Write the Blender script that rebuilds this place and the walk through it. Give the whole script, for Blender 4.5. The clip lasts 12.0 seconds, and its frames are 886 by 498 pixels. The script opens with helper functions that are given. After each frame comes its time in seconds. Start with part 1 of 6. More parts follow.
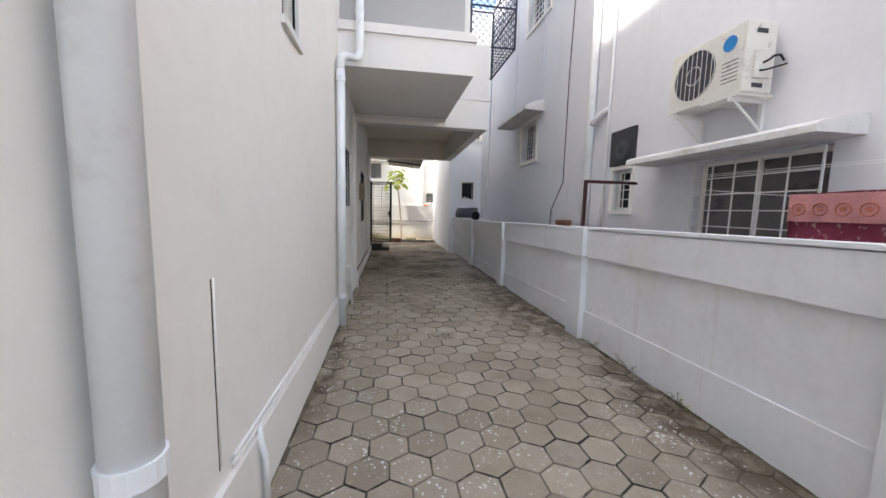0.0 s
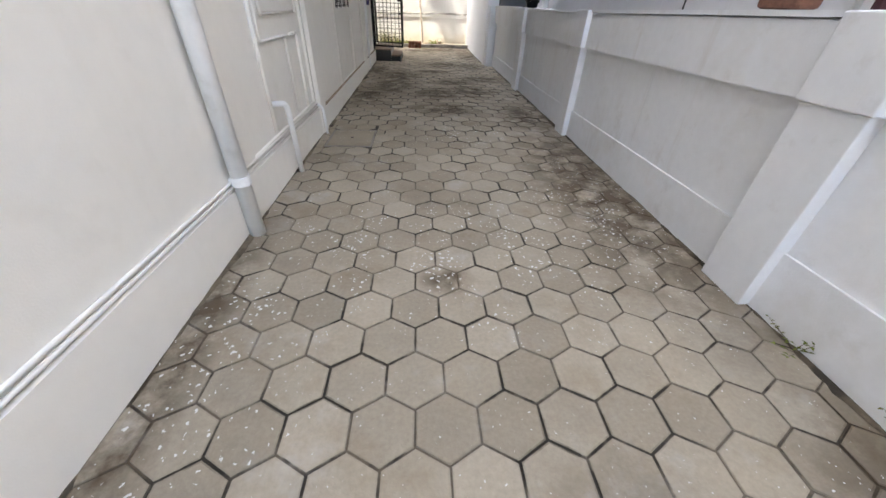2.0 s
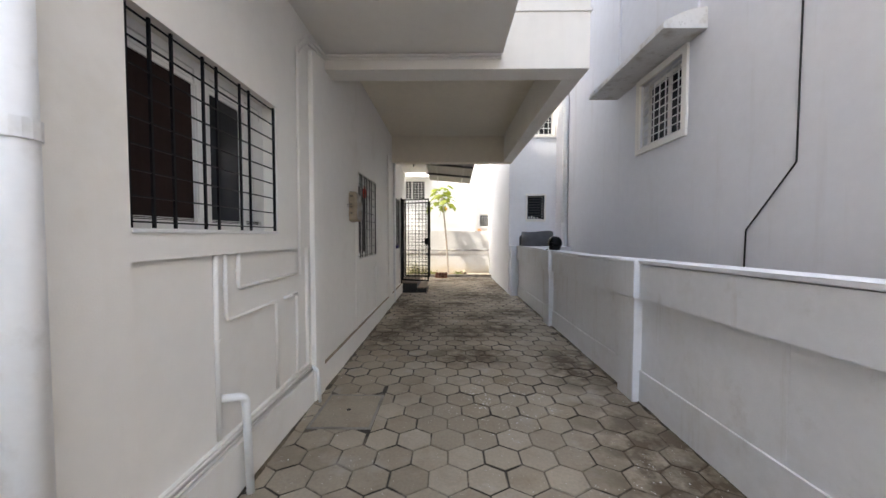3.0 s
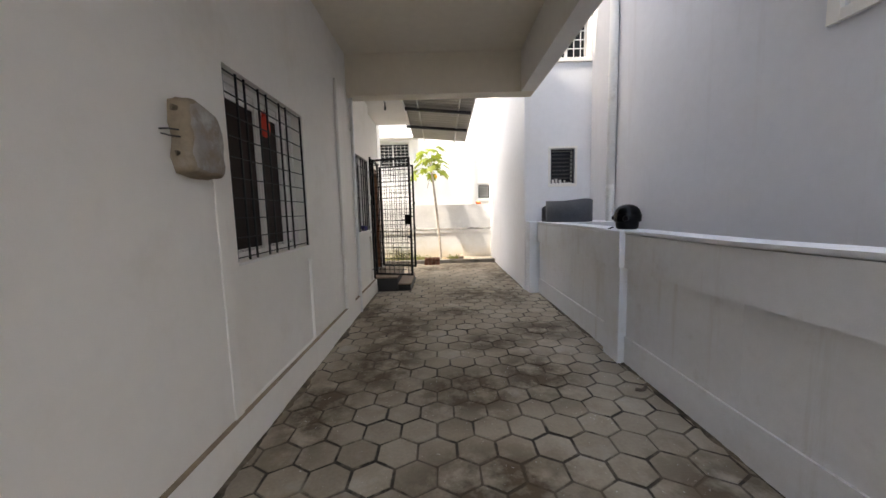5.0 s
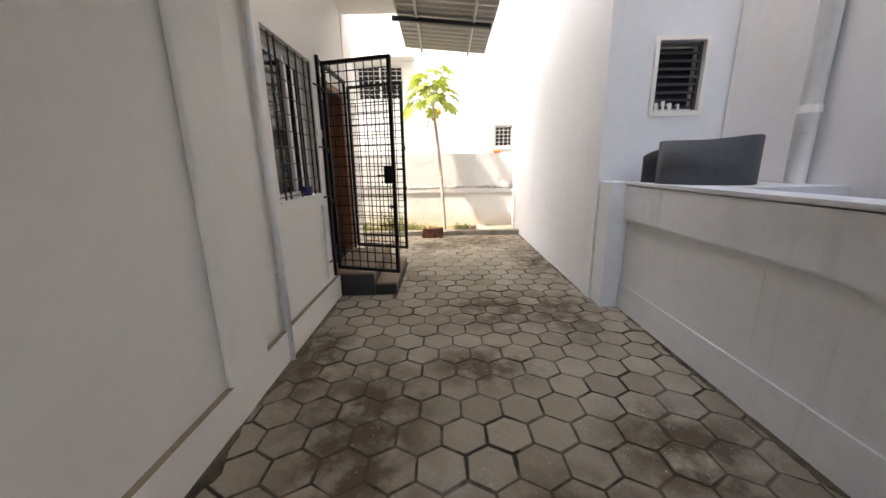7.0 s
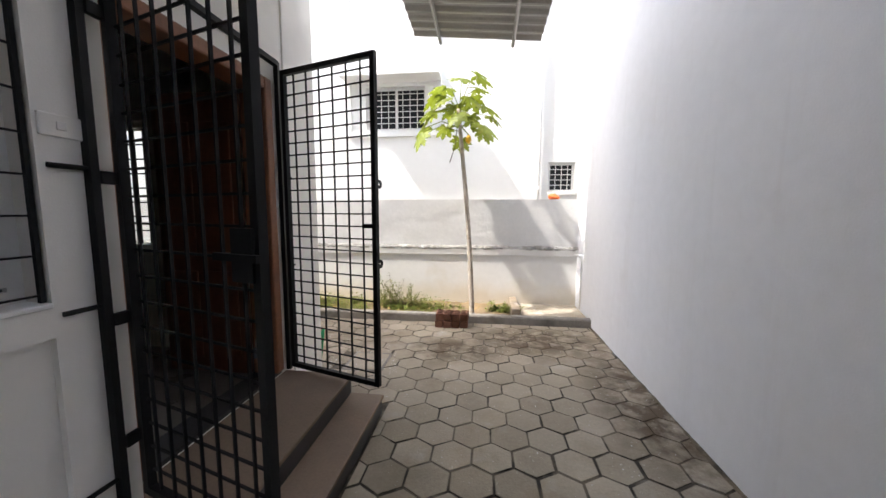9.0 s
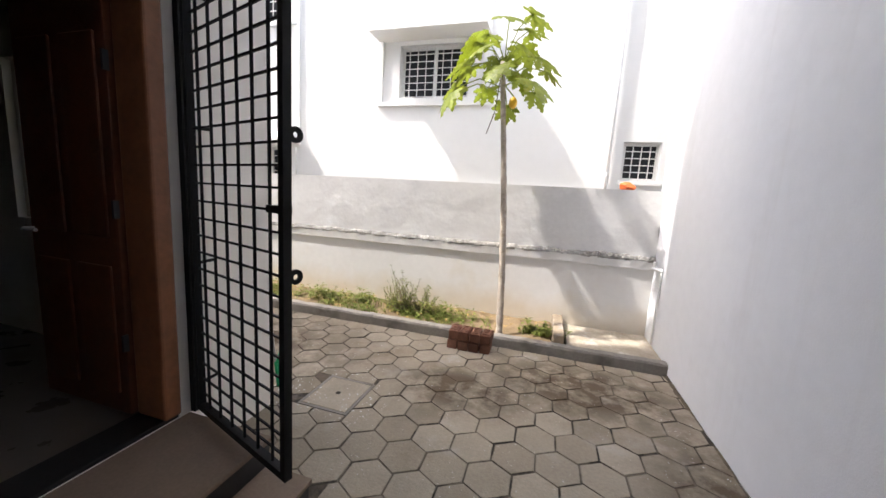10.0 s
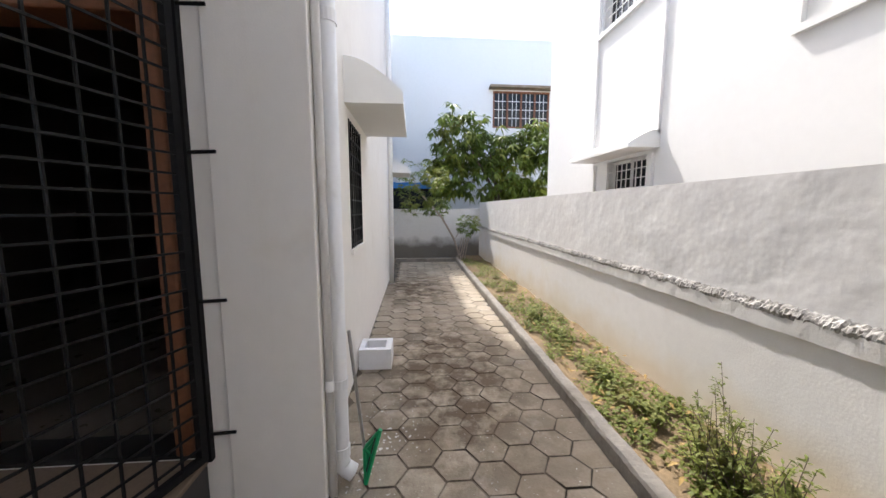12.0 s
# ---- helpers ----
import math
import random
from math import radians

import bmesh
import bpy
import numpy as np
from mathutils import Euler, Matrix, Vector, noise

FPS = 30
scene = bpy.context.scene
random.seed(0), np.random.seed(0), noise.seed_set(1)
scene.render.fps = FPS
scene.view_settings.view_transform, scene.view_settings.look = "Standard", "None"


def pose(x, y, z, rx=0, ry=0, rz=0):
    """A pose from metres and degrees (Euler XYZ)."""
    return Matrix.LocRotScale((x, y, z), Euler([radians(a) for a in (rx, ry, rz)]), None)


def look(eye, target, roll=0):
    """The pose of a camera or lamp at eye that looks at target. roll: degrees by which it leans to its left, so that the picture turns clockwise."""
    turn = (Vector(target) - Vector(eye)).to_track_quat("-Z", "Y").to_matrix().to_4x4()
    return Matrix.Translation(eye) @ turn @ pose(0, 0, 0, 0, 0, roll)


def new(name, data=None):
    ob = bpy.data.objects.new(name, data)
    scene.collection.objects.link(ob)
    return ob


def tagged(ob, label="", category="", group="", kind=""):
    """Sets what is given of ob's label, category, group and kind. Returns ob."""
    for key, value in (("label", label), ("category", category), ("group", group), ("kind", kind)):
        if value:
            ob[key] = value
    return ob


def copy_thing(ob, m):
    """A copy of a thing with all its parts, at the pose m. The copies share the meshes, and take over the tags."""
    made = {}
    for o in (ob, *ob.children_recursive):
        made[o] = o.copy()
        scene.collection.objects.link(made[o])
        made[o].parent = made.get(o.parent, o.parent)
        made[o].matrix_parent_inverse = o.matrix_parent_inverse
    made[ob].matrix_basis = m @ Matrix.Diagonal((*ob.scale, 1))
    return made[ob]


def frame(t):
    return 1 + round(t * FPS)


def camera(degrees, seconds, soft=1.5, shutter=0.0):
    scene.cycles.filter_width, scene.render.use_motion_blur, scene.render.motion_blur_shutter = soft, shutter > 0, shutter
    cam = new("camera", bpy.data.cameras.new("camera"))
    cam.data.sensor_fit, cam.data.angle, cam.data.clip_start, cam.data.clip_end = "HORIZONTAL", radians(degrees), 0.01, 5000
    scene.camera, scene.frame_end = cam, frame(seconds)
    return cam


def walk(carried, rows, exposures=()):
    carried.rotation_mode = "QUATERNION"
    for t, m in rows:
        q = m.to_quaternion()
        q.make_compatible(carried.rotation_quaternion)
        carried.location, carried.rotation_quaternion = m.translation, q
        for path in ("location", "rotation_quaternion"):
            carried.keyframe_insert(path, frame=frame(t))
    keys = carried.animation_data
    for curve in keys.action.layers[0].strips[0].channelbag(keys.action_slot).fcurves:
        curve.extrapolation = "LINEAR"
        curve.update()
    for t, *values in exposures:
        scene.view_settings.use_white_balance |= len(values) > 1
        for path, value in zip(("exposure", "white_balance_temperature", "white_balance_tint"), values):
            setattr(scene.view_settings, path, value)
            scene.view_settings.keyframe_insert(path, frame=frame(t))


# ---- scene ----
cam = camera(103.6, 12.0)
PATH = [
    (0, (0.026, -0.311, 1.635), (0.333, 1.653, 1.414), 1.4),
    (0.5, (0.309, 0.308, 1.616), (0.591, 2.279, 1.422), 0.4),
    (1, (0.418, 0.952, 1.625), (0.645, 2.933, 1.468), 0.8),
    (1.5, (0.528, 1.614, 1.624), (0.588, 3.599, 1.389), 1.6),
    (1.6, (0.559, 1.749, 1.596), (0.641, 3.716, 1.24), 3.2),
    (1.7, (0.587, 1.897, 1.563), (0.664, 3.812, 0.99), 2.7),
    (1.8, (0.597, 2.069, 1.532), (0.696, 3.915, 0.769), 2.3),
    (2, (0.588, 2.377, 1.433), (0.711, 4.002, 0.273), 2.2),
    (2.3, (0.538, 2.746, 1.494), (0.630, 4.466, 0.477), 1.5),
    (2.5, (0.678, 3.027, 1.55), (0.695, 4.917, 0.895), 2.3),
    (2.6, (0.689, 3.116, 1.582), (0.689, 5.050, 1.073), 2.2),
    (3, (0.661, 3.591, 1.642), (0.63, 5.589, 1.564), 0.1),
    (3.2, (0.707, 3.875, 1.644), (0.653, 5.869, 1.501), -1.1),
    (4.8, (0.735, 6.164, 1.582), (0.807, 8.151, 1.366), -0.2),
    (5, (0.703, 6.441, 1.604), (0.708, 8.43, 1.391), -1.5),
    (5.2, (0.669, 6.814, 1.529), (0.572, 8.803, 1.339), -1.9),
    (5.5, (0.664, 7.166, 1.659), (0.436, 9.153, 1.701), 0.8),
    (6, (0.635, 7.809, 1.681), (0.495, 9.801, 1.784), -0.2),
    (6.3, (0.686, 8.314, 1.602), (0.525, 10.286, 1.309), 0.4),
    (6.5, (0.617, 8.653, 1.541), (0.525, 10.583, 1.025), 0.4),
    (6.6, (0.608, 8.794, 1.521), (0.558, 10.709, 0.948), 1.6),
    (7, (0.64, 9.404, 1.568), (0.632, 11.348, 1.099), -0.9),
    (7.2, (0.671, 9.699, 1.624), (0.604, 11.686, 1.411), 1.0),
    (8.8, (0.787, 11.933, 1.633), (0.68, 13.924, 1.473), -0.8),
    (9, (0.837, 12.214, 1.614), (0.599, 14.189, 1.405), 0.2),
    (9.5, (0.889, 12.88, 1.628), (0.562, 14.839, 1.386), 0.9),
    (10, (1.058, 13.46, 1.599), (0.506, 15.36, 1.312), 3.5),
    (10.2, (1.199, 13.712, 1.644), (0.481, 15.546, 1.298), 1.7),
    (10.5, (1.105, 14.157, 1.606), (0.211, 15.924, 1.324), 1.8),
    (10.6, (1.08, 14.291, 1.59), (0.139, 16.031, 1.295), 1.3),
    (11, (1.203, 14.848, 1.565), (-0.125, 16.304, 1.226), 2.9),
    (11.2, (1.152, 15.095, 1.534), (-0.343, 16.394, 1.256), 2.5),
    (11.5, (1.102, 15.497, 1.583), (-0.667, 16.386, 1.299), 0.9),
    (12, (1.019, 15.947, 1.622), (-0.961, 16.109, 1.393), -0.0),
]
walk(cam, [(t, look(eye, target, roll)) for t, eye, target, roll in PATH], [(0.0, 2.26, 6800, 8), (0.5, 2.43, 6800, 8), (1.5, 2.49, 6800, 8), (2.0, 2.90, 6800, 7), (2.5, 2.90, 6850, 7.5), (3.0, 2.63, 6900, 8), (5.0, 2.68, 7050, 9), (5.5, 2.71, 7050, 9), (6.0, 2.96, 7000, 8.5), (6.5, 3.12, 6900, 8.5), (7.0, 2.88, 7200, 9.5), (8.8, 2.32, 6400, 9.5), (10.0, 2.15, 6400, 11.5), (10.5, 2.00, 6400, 12), (11.0, 1.90, 6400, 12), (11.5, 1.72, 6400, 12), (12.0, 1.86, 6350, 11.5)])



# ---- world and light ----
SUN = Vector((0.7, 0.2, -1.0)).normalized()
world = bpy.data.worlds.new("sky")
scene.world = world
world.use_nodes = True
wn = world.node_tree.nodes
sky = wn.new("ShaderNodeTexSky")
sky.sky_type, sky.sun_disc = "NISHITA", False
sky.sun_elevation = math.asin(-SUN.z)
sky.sun_rotation = math.atan2(-SUN.x, -SUN.y)
sky.dust_density, sky.air_density, sky.ozone_density = 3.0, 1.0, 1.0
wn["Background"].inputs["Strength"].default_value = 0.15
world.node_tree.links.new(sky.outputs["Color"], wn["Background"].inputs["Color"])
lamp = bpy.data.lights.new("sun", "SUN")
lamp.energy, lamp.angle, lamp.color = 1.8, radians(1.2), (1.0, 0.95, 0.88)
sun = new("sun", lamp)
sun.matrix_world = look((0, 0, 30), Vector((0, 0, 30)) + SUN)


# ---- materials ----
def material(name, base, rough=0.7, metal=0.0, vary=0.08, scale=3.0, fine=40.0, bump=0.15, bump_fine=60.0, stains=None, spec=0.4, island=0.0):
    """Painted or raw surface: two scales of colour variation, fine relief, optional stains (colour, scale, threshold)."""
    m = bpy.data.materials.new(name)
    m.use_nodes = True
    t, n = m.node_tree, m.node_tree.nodes
    b = n["Principled BSDF"]
    b.inputs["Metallic"].default_value = metal
    b.inputs["Specular IOR Level"].default_value = spec
    geo = n.new("ShaderNodeNewGeometry")

    def noise_tex(sc, detail=4.0, rough_=0.55):
        x = n.new("ShaderNodeTexNoise")
        x.inputs["Scale"].default_value, x.inputs["Detail"].default_value, x.inputs["Roughness"].default_value = sc, detail, rough_
        t.links.new(geo.outputs["Position"], x.inputs["Vector"])
        return x.outputs["Fac"]

    def ramp(src, lo, hi):
        x = n.new("ShaderNodeMapRange")
        x.inputs["From Min"].default_value, x.inputs["From Max"].default_value = lo, hi
        t.links.new(src, x.inputs["Value"])
        return x.outputs["Result"]

    def mix(fac, a, c, kind="MIX"):
        x = n.new("ShaderNodeMix")
        x.data_type, x.blend_type = "RGBA", kind
        for sock, val in ((0, fac), (6, a), (7, c)):
            if hasattr(val, "node"):
                t.links.new(val, x.inputs[sock])
            else:
                x.inputs[sock].default_value = val if sock == 0 else (*val, 1.0)
        return x.outputs[2]

    dark = tuple(c * (1 - 2.2 * vary) for c in base)
    light = tuple(min(1.0, c * (1 + vary)) for c in base)
    coarse, grain = noise_tex(scale), noise_tex(fine, 6.0)
    col = mix(ramp(coarse, 0.3, 0.7), dark, light)
    col = mix(0.5, col, mix(ramp(grain, 0.3, 0.7), dark, light))
    for colour, sc, lo, hi, amount in stains or ():
        f = n.new("ShaderNodeMath")
        f.operation = "MULTIPLY"
        f.inputs[1].default_value = amount
        t.links.new(ramp(noise_tex(sc, 5.0, 0.65), lo, hi), f.inputs[0])
        col = mix(f.outputs[0], col, colour)
    if island:
        info = n.new("ShaderNodeObjectInfo")
        both = n.new("ShaderNodeMath")
        both.operation = "ADD"
        t.links.new(info.outputs["Random"], both.inputs[0])
        t.links.new(geo.outputs["Random Per Island"], both.inputs[1])
        fr = n.new("ShaderNodeMath")
        fr.operation = "FRACT"
        t.links.new(both.outputs[0], fr.inputs[0])
        hsv = n.new("ShaderNodeHueSaturation")
        t.links.new(ramp(fr.outputs[0], 0.0, 1.0), hsv.inputs["Fac"])
        hsv.inputs["Value"].default_value = 1.0 - island
        hsv.inputs["Saturation"].default_value = 1.1
        t.links.new(col, hsv.inputs["Color"])
        col = hsv.outputs["Color"]
    t.links.new(col, b.inputs["Base Color"])
    rr = n.new("ShaderNodeMapRange")
    rr.inputs["To Min"].default_value, rr.inputs["To Max"].default_value = max(0.03, rough - 0.1), min(1.0, rough + 0.1)
    t.links.new(coarse, rr.inputs["Value"])
    t.links.new(rr.outputs["Result"], b.inputs["Roughness"])
    bp = n.new("ShaderNodeBump")
    bp.inputs["Strength"].default_value, bp.inputs["Distance"].default_value = bump, 0.01
    t.links.new(noise_tex(bump_fine, 6.0), bp.inputs["Height"])
    t.links.new(bp.outputs["Normal"], b.inputs["Normal"])
    return m


def add_bump(m, scale, strength, distance):
    """A second, broad relief under the fine one."""
    t, n = m.node_tree, m.node_tree.nodes
    fine = next(x for x in n if x.type == "BUMP")
    tex, bp, geo = n.new("ShaderNodeTexNoise"), n.new("ShaderNodeBump"), n.new("ShaderNodeNewGeometry")
    tex.inputs["Scale"].default_value, tex.inputs["Detail"].default_value = scale, 3.0
    bp.inputs["Strength"].default_value, bp.inputs["Distance"].default_value = strength, distance
    t.links.new(geo.outputs["Position"], tex.inputs["Vector"])
    t.links.new(tex.outputs["Fac"], bp.inputs["Height"])
    t.links.new(bp.outputs["Normal"], fine.inputs["Normal"])
    return m


GRIME = (0.42, 0.38, 0.32)
paint = add_bump(material("white_wall_paint", (0.845, 0.815, 0.76), 0.75, vary=0.02, scale=0.7, fine=9, bump=0.1, bump_fine=120, stains=[((0.50, 0.43, 0.31), 1.1, 0.58, 0.82, 0.28)]), 3.0, 0.15, 0.02)
paint_cool = add_bump(material("neighbour_wall_paint", (0.70, 0.70, 0.725), 0.75, vary=0.025, scale=0.6, fine=9, bump=0.12, bump_fine=90, stains=[((0.5, 0.48, 0.46), 0.9, 0.58, 0.8, 0.25)]), 2.5, 0.15, 0.02)
paint_tall = add_bump(material("tall_block_paint", (0.775, 0.782, 0.805), 0.75, vary=0.025, scale=0.6, fine=9, bump=0.12, bump_fine=90, stains=[((0.5, 0.48, 0.46), 0.9, 0.58, 0.8, 0.25)]), 2.5, 0.15, 0.02)
paint_fence = add_bump(material("compound_wall_paint", (0.765, 0.775, 0.80), 0.7, vary=0.03, scale=0.8, fine=14, bump=0.12, bump_fine=90, stains=[((0.46, 0.41, 0.33), 1.3, 0.52, 0.76, 0.32), ((0.30, 0.26, 0.20), 4.0, 0.60, 0.74, 0.2)]), 3.0, 0.15, 0.02)
paint_bright = material("bright_white_paint", (0.82, 0.82, 0.80), 0.7, vary=0.015, scale=0.6, fine=9, bump=0.08)
# Grey base colour gives the upper room wall its shaded tone.
upper_shade_paint = material("grey_shade_upper_wall_paint", (0.44, 0.43, 0.41), 0.8, vary=0.03, scale=0.8, fine=9, bump=0.08, stains=[((0.32, 0.30, 0.27), 0.9, 0.55, 0.8, 0.3)])
soffit_paint = material("soffit_paint", (0.80, 0.74, 0.62), 0.8, vary=0.03, scale=0.8, fine=9, bump=0.08, stains=[((0.5, 0.45, 0.36), 0.8, 0.55, 0.8, 0.25)])
render_rough = add_bump(material("rough_wall_render", (0.66, 0.65, 0.635), 0.85, vary=0.04, scale=1.4, fine=18, bump=0.12, bump_fine=30, stains=[((0.52, 0.51, 0.49), 1.2, 0.55, 0.75, 0.35), ((0.80, 0.79, 0.77), 2.2, 0.56, 0.7, 0.5)]), 3.0, 0.42, 0.05)
lower_render = add_bump(material("lower_wall_paint", (0.73, 0.715, 0.69), 0.8, vary=0.03, scale=1.0, fine=12, bump=0.15, stains=[((0.55, 0.45, 0.28), 1.3, 0.55, 0.8, 0.35)]), 3.0, 0.2, 0.03)


def splash(m, colour, top_z, amount=0.5):
    """Earth splashed on the foot of a wall: ragged ochre stain."""
    tr, n = m.node_tree, m.node_tree.nodes
    b = n["Principled BSDF"]
    old = b.inputs["Base Color"].links[0].from_socket
    geo, sep, nz, add, rg, mx = (n.new("ShaderNode" + k) for k in ("NewGeometry", "SeparateXYZ", "TexNoise", "Math", "MapRange", "Mix"))
    nz.inputs["Scale"].default_value, nz.inputs["Detail"].default_value = 2.5, 6
    add.operation = "MULTIPLY_ADD"
    add.inputs[1].default_value = -0.55
    tr.links.new(geo.outputs["Position"], sep.inputs[0])
    tr.links.new(geo.outputs["Position"], nz.inputs["Vector"])
    tr.links.new(nz.outputs["Fac"], add.inputs[0])
    tr.links.new(sep.outputs["Z"], add.inputs[2])
    rg.inputs["From Min"].default_value, rg.inputs["From Max"].default_value = top_z - 0.28, top_z - 0.62
    rg.inputs["To Max"].default_value = amount
    tr.links.new(add.outputs[0], rg.inputs["Value"])
    mx.data_type = "RGBA"
    tr.links.new(rg.outputs["Result"], mx.inputs[0])
    tr.links.new(old, mx.inputs[6])
    mx.inputs[7].default_value = (*colour, 1)
    tr.links.new(mx.outputs[2], b.inputs["Base Color"])


def streaks(m, colour, amount, lo=0.56, hi=0.72):
    """Rain streaks: noise drawn out down the wall."""
    tr, n = m.node_tree, m.node_tree.nodes
    b = n["Principled BSDF"]
    old = b.inputs["Base Color"].links[0].from_socket
    geo, mp, nz, rg, mx = (n.new("ShaderNode" + k) for k in ("NewGeometry", "Mapping", "TexNoise", "MapRange", "Mix"))
    mp.inputs["Scale"].default_value = (5.0, 5.0, 0.35)
    nz.inputs["Scale"].default_value, nz.inputs["Detail"].default_value, nz.inputs["Roughness"].default_value = 1.0, 6, 0.65
    tr.links.new(geo.outputs["Position"], mp.inputs["Vector"])
    tr.links.new(mp.outputs["Vector"], nz.inputs["Vector"])
    rg.inputs["From Min"].default_value, rg.inputs["From Max"].default_value, rg.inputs["To Max"].default_value = lo, hi, amount
    tr.links.new(nz.outputs["Fac"], rg.inputs["Value"])
    mx.data_type = "RGBA"
    tr.links.new(rg.outputs["Result"], mx.inputs[0])
    tr.links.new(old, mx.inputs[6])
    mx.inputs[7].default_value = (*colour, 1)
    tr.links.new(mx.outputs[2], b.inputs["Base Color"])


paint_stained = material("stained_hood_paint", (0.70, 0.685, 0.66), 0.8, vary=0.05, scale=2, fine=14, bump=0.2, stains=[((0.34, 0.28, 0.21), 3.0, 0.54, 0.70, 0.55), ((0.16, 0.12, 0.08), 9, 0.62, 0.70, 0.5)])
streaks(paint_stained, (0.32, 0.27, 0.21), 0.45)
streaks(paint_cool, (0.45, 0.41, 0.37), 0.22)
streaks(paint_tall, (0.50, 0.47, 0.43), 0.12)
streaks(paint_fence, (0.40, 0.33, 0.24), 0.34, 0.58, 0.74)
streaks(paint, (0.55, 0.47, 0.36), 0.07)
splash(lower_render, (0.56, 0.44, 0.25), 0.5)
mould_wall = add_bump(material("mouldy_wall_paint", (0.76, 0.755, 0.74), 0.8, vary=0.03, scale=1.0, fine=12, bump=0.15, stains=[((0.40, 0.37, 0.32), 1.3, 0.52, 0.72, 0.5)]), 3.0, 0.2, 0.03)
splash(mould_wall, (0.09, 0.075, 0.05), 0.72, 0.85)
crumb = add_bump(material("broken_plaster_edge", (0.34, 0.325, 0.30), 0.95, vary=0.1, scale=6, fine=30, bump=0.5, bump_fine=25, stains=[((0.16, 0.15, 0.14), 11, 0.52, 0.58, 0.75), ((0.56, 0.55, 0.53), 5, 0.55, 0.65, 0.7)]), 18.0, 0.6, 0.02)
settled = material("settled_dirt", (0.15, 0.118, 0.08), 0.95, vary=0.2, scale=5, fine=50, bump=0.6, stains=[((0.025, 0.02, 0.014), 3, 0.48, 0.6, 0.8)])
sandy_cement = material("sandy_cement", (0.44, 0.385, 0.30), 0.95, vary=0.14, scale=4, fine=50, bump=0.5, stains=[((0.26, 0.21, 0.15), 3.5, 0.5, 0.66, 0.6), ((0.62, 0.59, 0.54), 6, 0.56, 0.66, 0.5)])
broken = add_bump(material("crumbling_plaster", (0.58, 0.56, 0.53), 0.9, vary=0.08, scale=6, fine=30, bump=0.4, bump_fine=25, stains=[((0.32, 0.30, 0.28), 9, 0.52, 0.62, 0.6)]), 14.0, 0.5, 0.02)
pvc = material("white_pvc", (0.83, 0.83, 0.82), 0.4, vary=0.02, bump=0.03, stains=[(GRIME, 5, 0.56, 0.74, 0.4)])
concrete = material("concrete", (0.25, 0.228, 0.198), 0.9, vary=0.14, scale=4, fine=40, bump=0.4, stains=[((0.10, 0.085, 0.068), 2.5, 0.50, 0.64, 0.65)])
cement = material("raw_cement", (0.30, 0.235, 0.165), 0.9, vary=0.14, scale=5, fine=24, bump=0.4, stains=[((0.20, 0.16, 0.115), 4, 0.52, 0.66, 0.5), ((0.42, 0.37, 0.33), 3.2, 0.55, 0.7, 0.7)])
cement_smear = material("smeared_cement", (0.36, 0.33, 0.30), 0.85, vary=0.1, scale=4, fine=24, bump=0.3, stains=[((0.27, 0.21, 0.145), 5, 0.45, 0.6, 0.8), ((0.52, 0.50, 0.48), 6, 0.52, 0.68, 0.7)])
soil = material("soil", (0.22, 0.155, 0.085), 0.95, vary=0.2, scale=5, fine=50, bump=0.8, stains=[((0.16, 0.12, 0.07), 6, 0.5, 0.7, 0.6)])
granite = material("dark_granite", (0.03, 0.028, 0.028), 0.35, vary=0.2, scale=20, fine=90, bump=0.05)
step_stone = material("step_stone", (0.215, 0.155, 0.11), 0.7, vary=0.1, scale=6, fine=60, bump=0.15)
black_metal = material("black_painted_steel", (0.007, 0.007, 0.008), 0.5, vary=0.2, scale=20, bump=0.08, spec=0.2)
white_metal = material("white_painted_steel", (0.75, 0.74, 0.72), 0.5, vary=0.04, scale=9, bump=0.05)
white_frame = material("white_window_frame", (0.78, 0.765, 0.735), 0.4, vary=0.03, scale=6, fine=30, bump=0.04, stains=[((0.52, 0.47, 0.40), 4, 0.56, 0.74, 0.35)])
red_metal = material("dark_red_steel", (0.05, 0.012, 0.014), 0.45, vary=0.15, scale=12, bump=0.06)
wood = material("brown_door_wood", (0.125, 0.04, 0.017), 0.4, vary=0.2, scale=5, fine=30, bump=0.15)
wood_light = material("door_frame_wood", (0.23, 0.092, 0.042), 0.45, vary=0.15, scale=5, fine=30, bump=0.1)
tin = material("galvanised_sheet", (0.36, 0.355, 0.34), 0.45, metal=0.6, vary=0.08, scale=3, bump=0.05)
dark_board = material("dark_board", (0.045, 0.045, 0.05), 0.6, vary=0.15, scale=8, bump=0.1)
shade_board = material("brown_shutter", (0.022, 0.012, 0.010), 0.65, vary=0.12, scale=5, bump=0.05, spec=0.12)
grey_sheet = material("grey_plastic_tank", (0.075, 0.08, 0.09), 0.6, vary=0.15, scale=6, bump=0.15)
helmet_black = material("glossy_black_shell", (0.004, 0.004, 0.005), 0.28, vary=0.1, bump=0.02, spec=0.12)
brick_red = material("red_brick", (0.215, 0.098, 0.062), 0.9, vary=0.18, scale=9, fine=60, bump=0.5, stains=[((0.12, 0.06, 0.04), 8, 0.5, 0.7, 0.5)], island=0.35)
leaf_green = material("papaya_leaf", (0.28, 0.34, 0.045), 0.5, vary=0.2, scale=6, fine=40, bump=0.15, stains=[((0.42, 0.38, 0.04), 5, 0.58, 0.7, 0.55)], island=0.3)
mango_green = material("mango_leaf", (0.19, 0.27, 0.05), 0.45, vary=0.2, scale=4, bump=0.1, stains=[((0.38, 0.38, 0.07), 0.9, 0.50, 0.62, 0.7)], island=0.45)
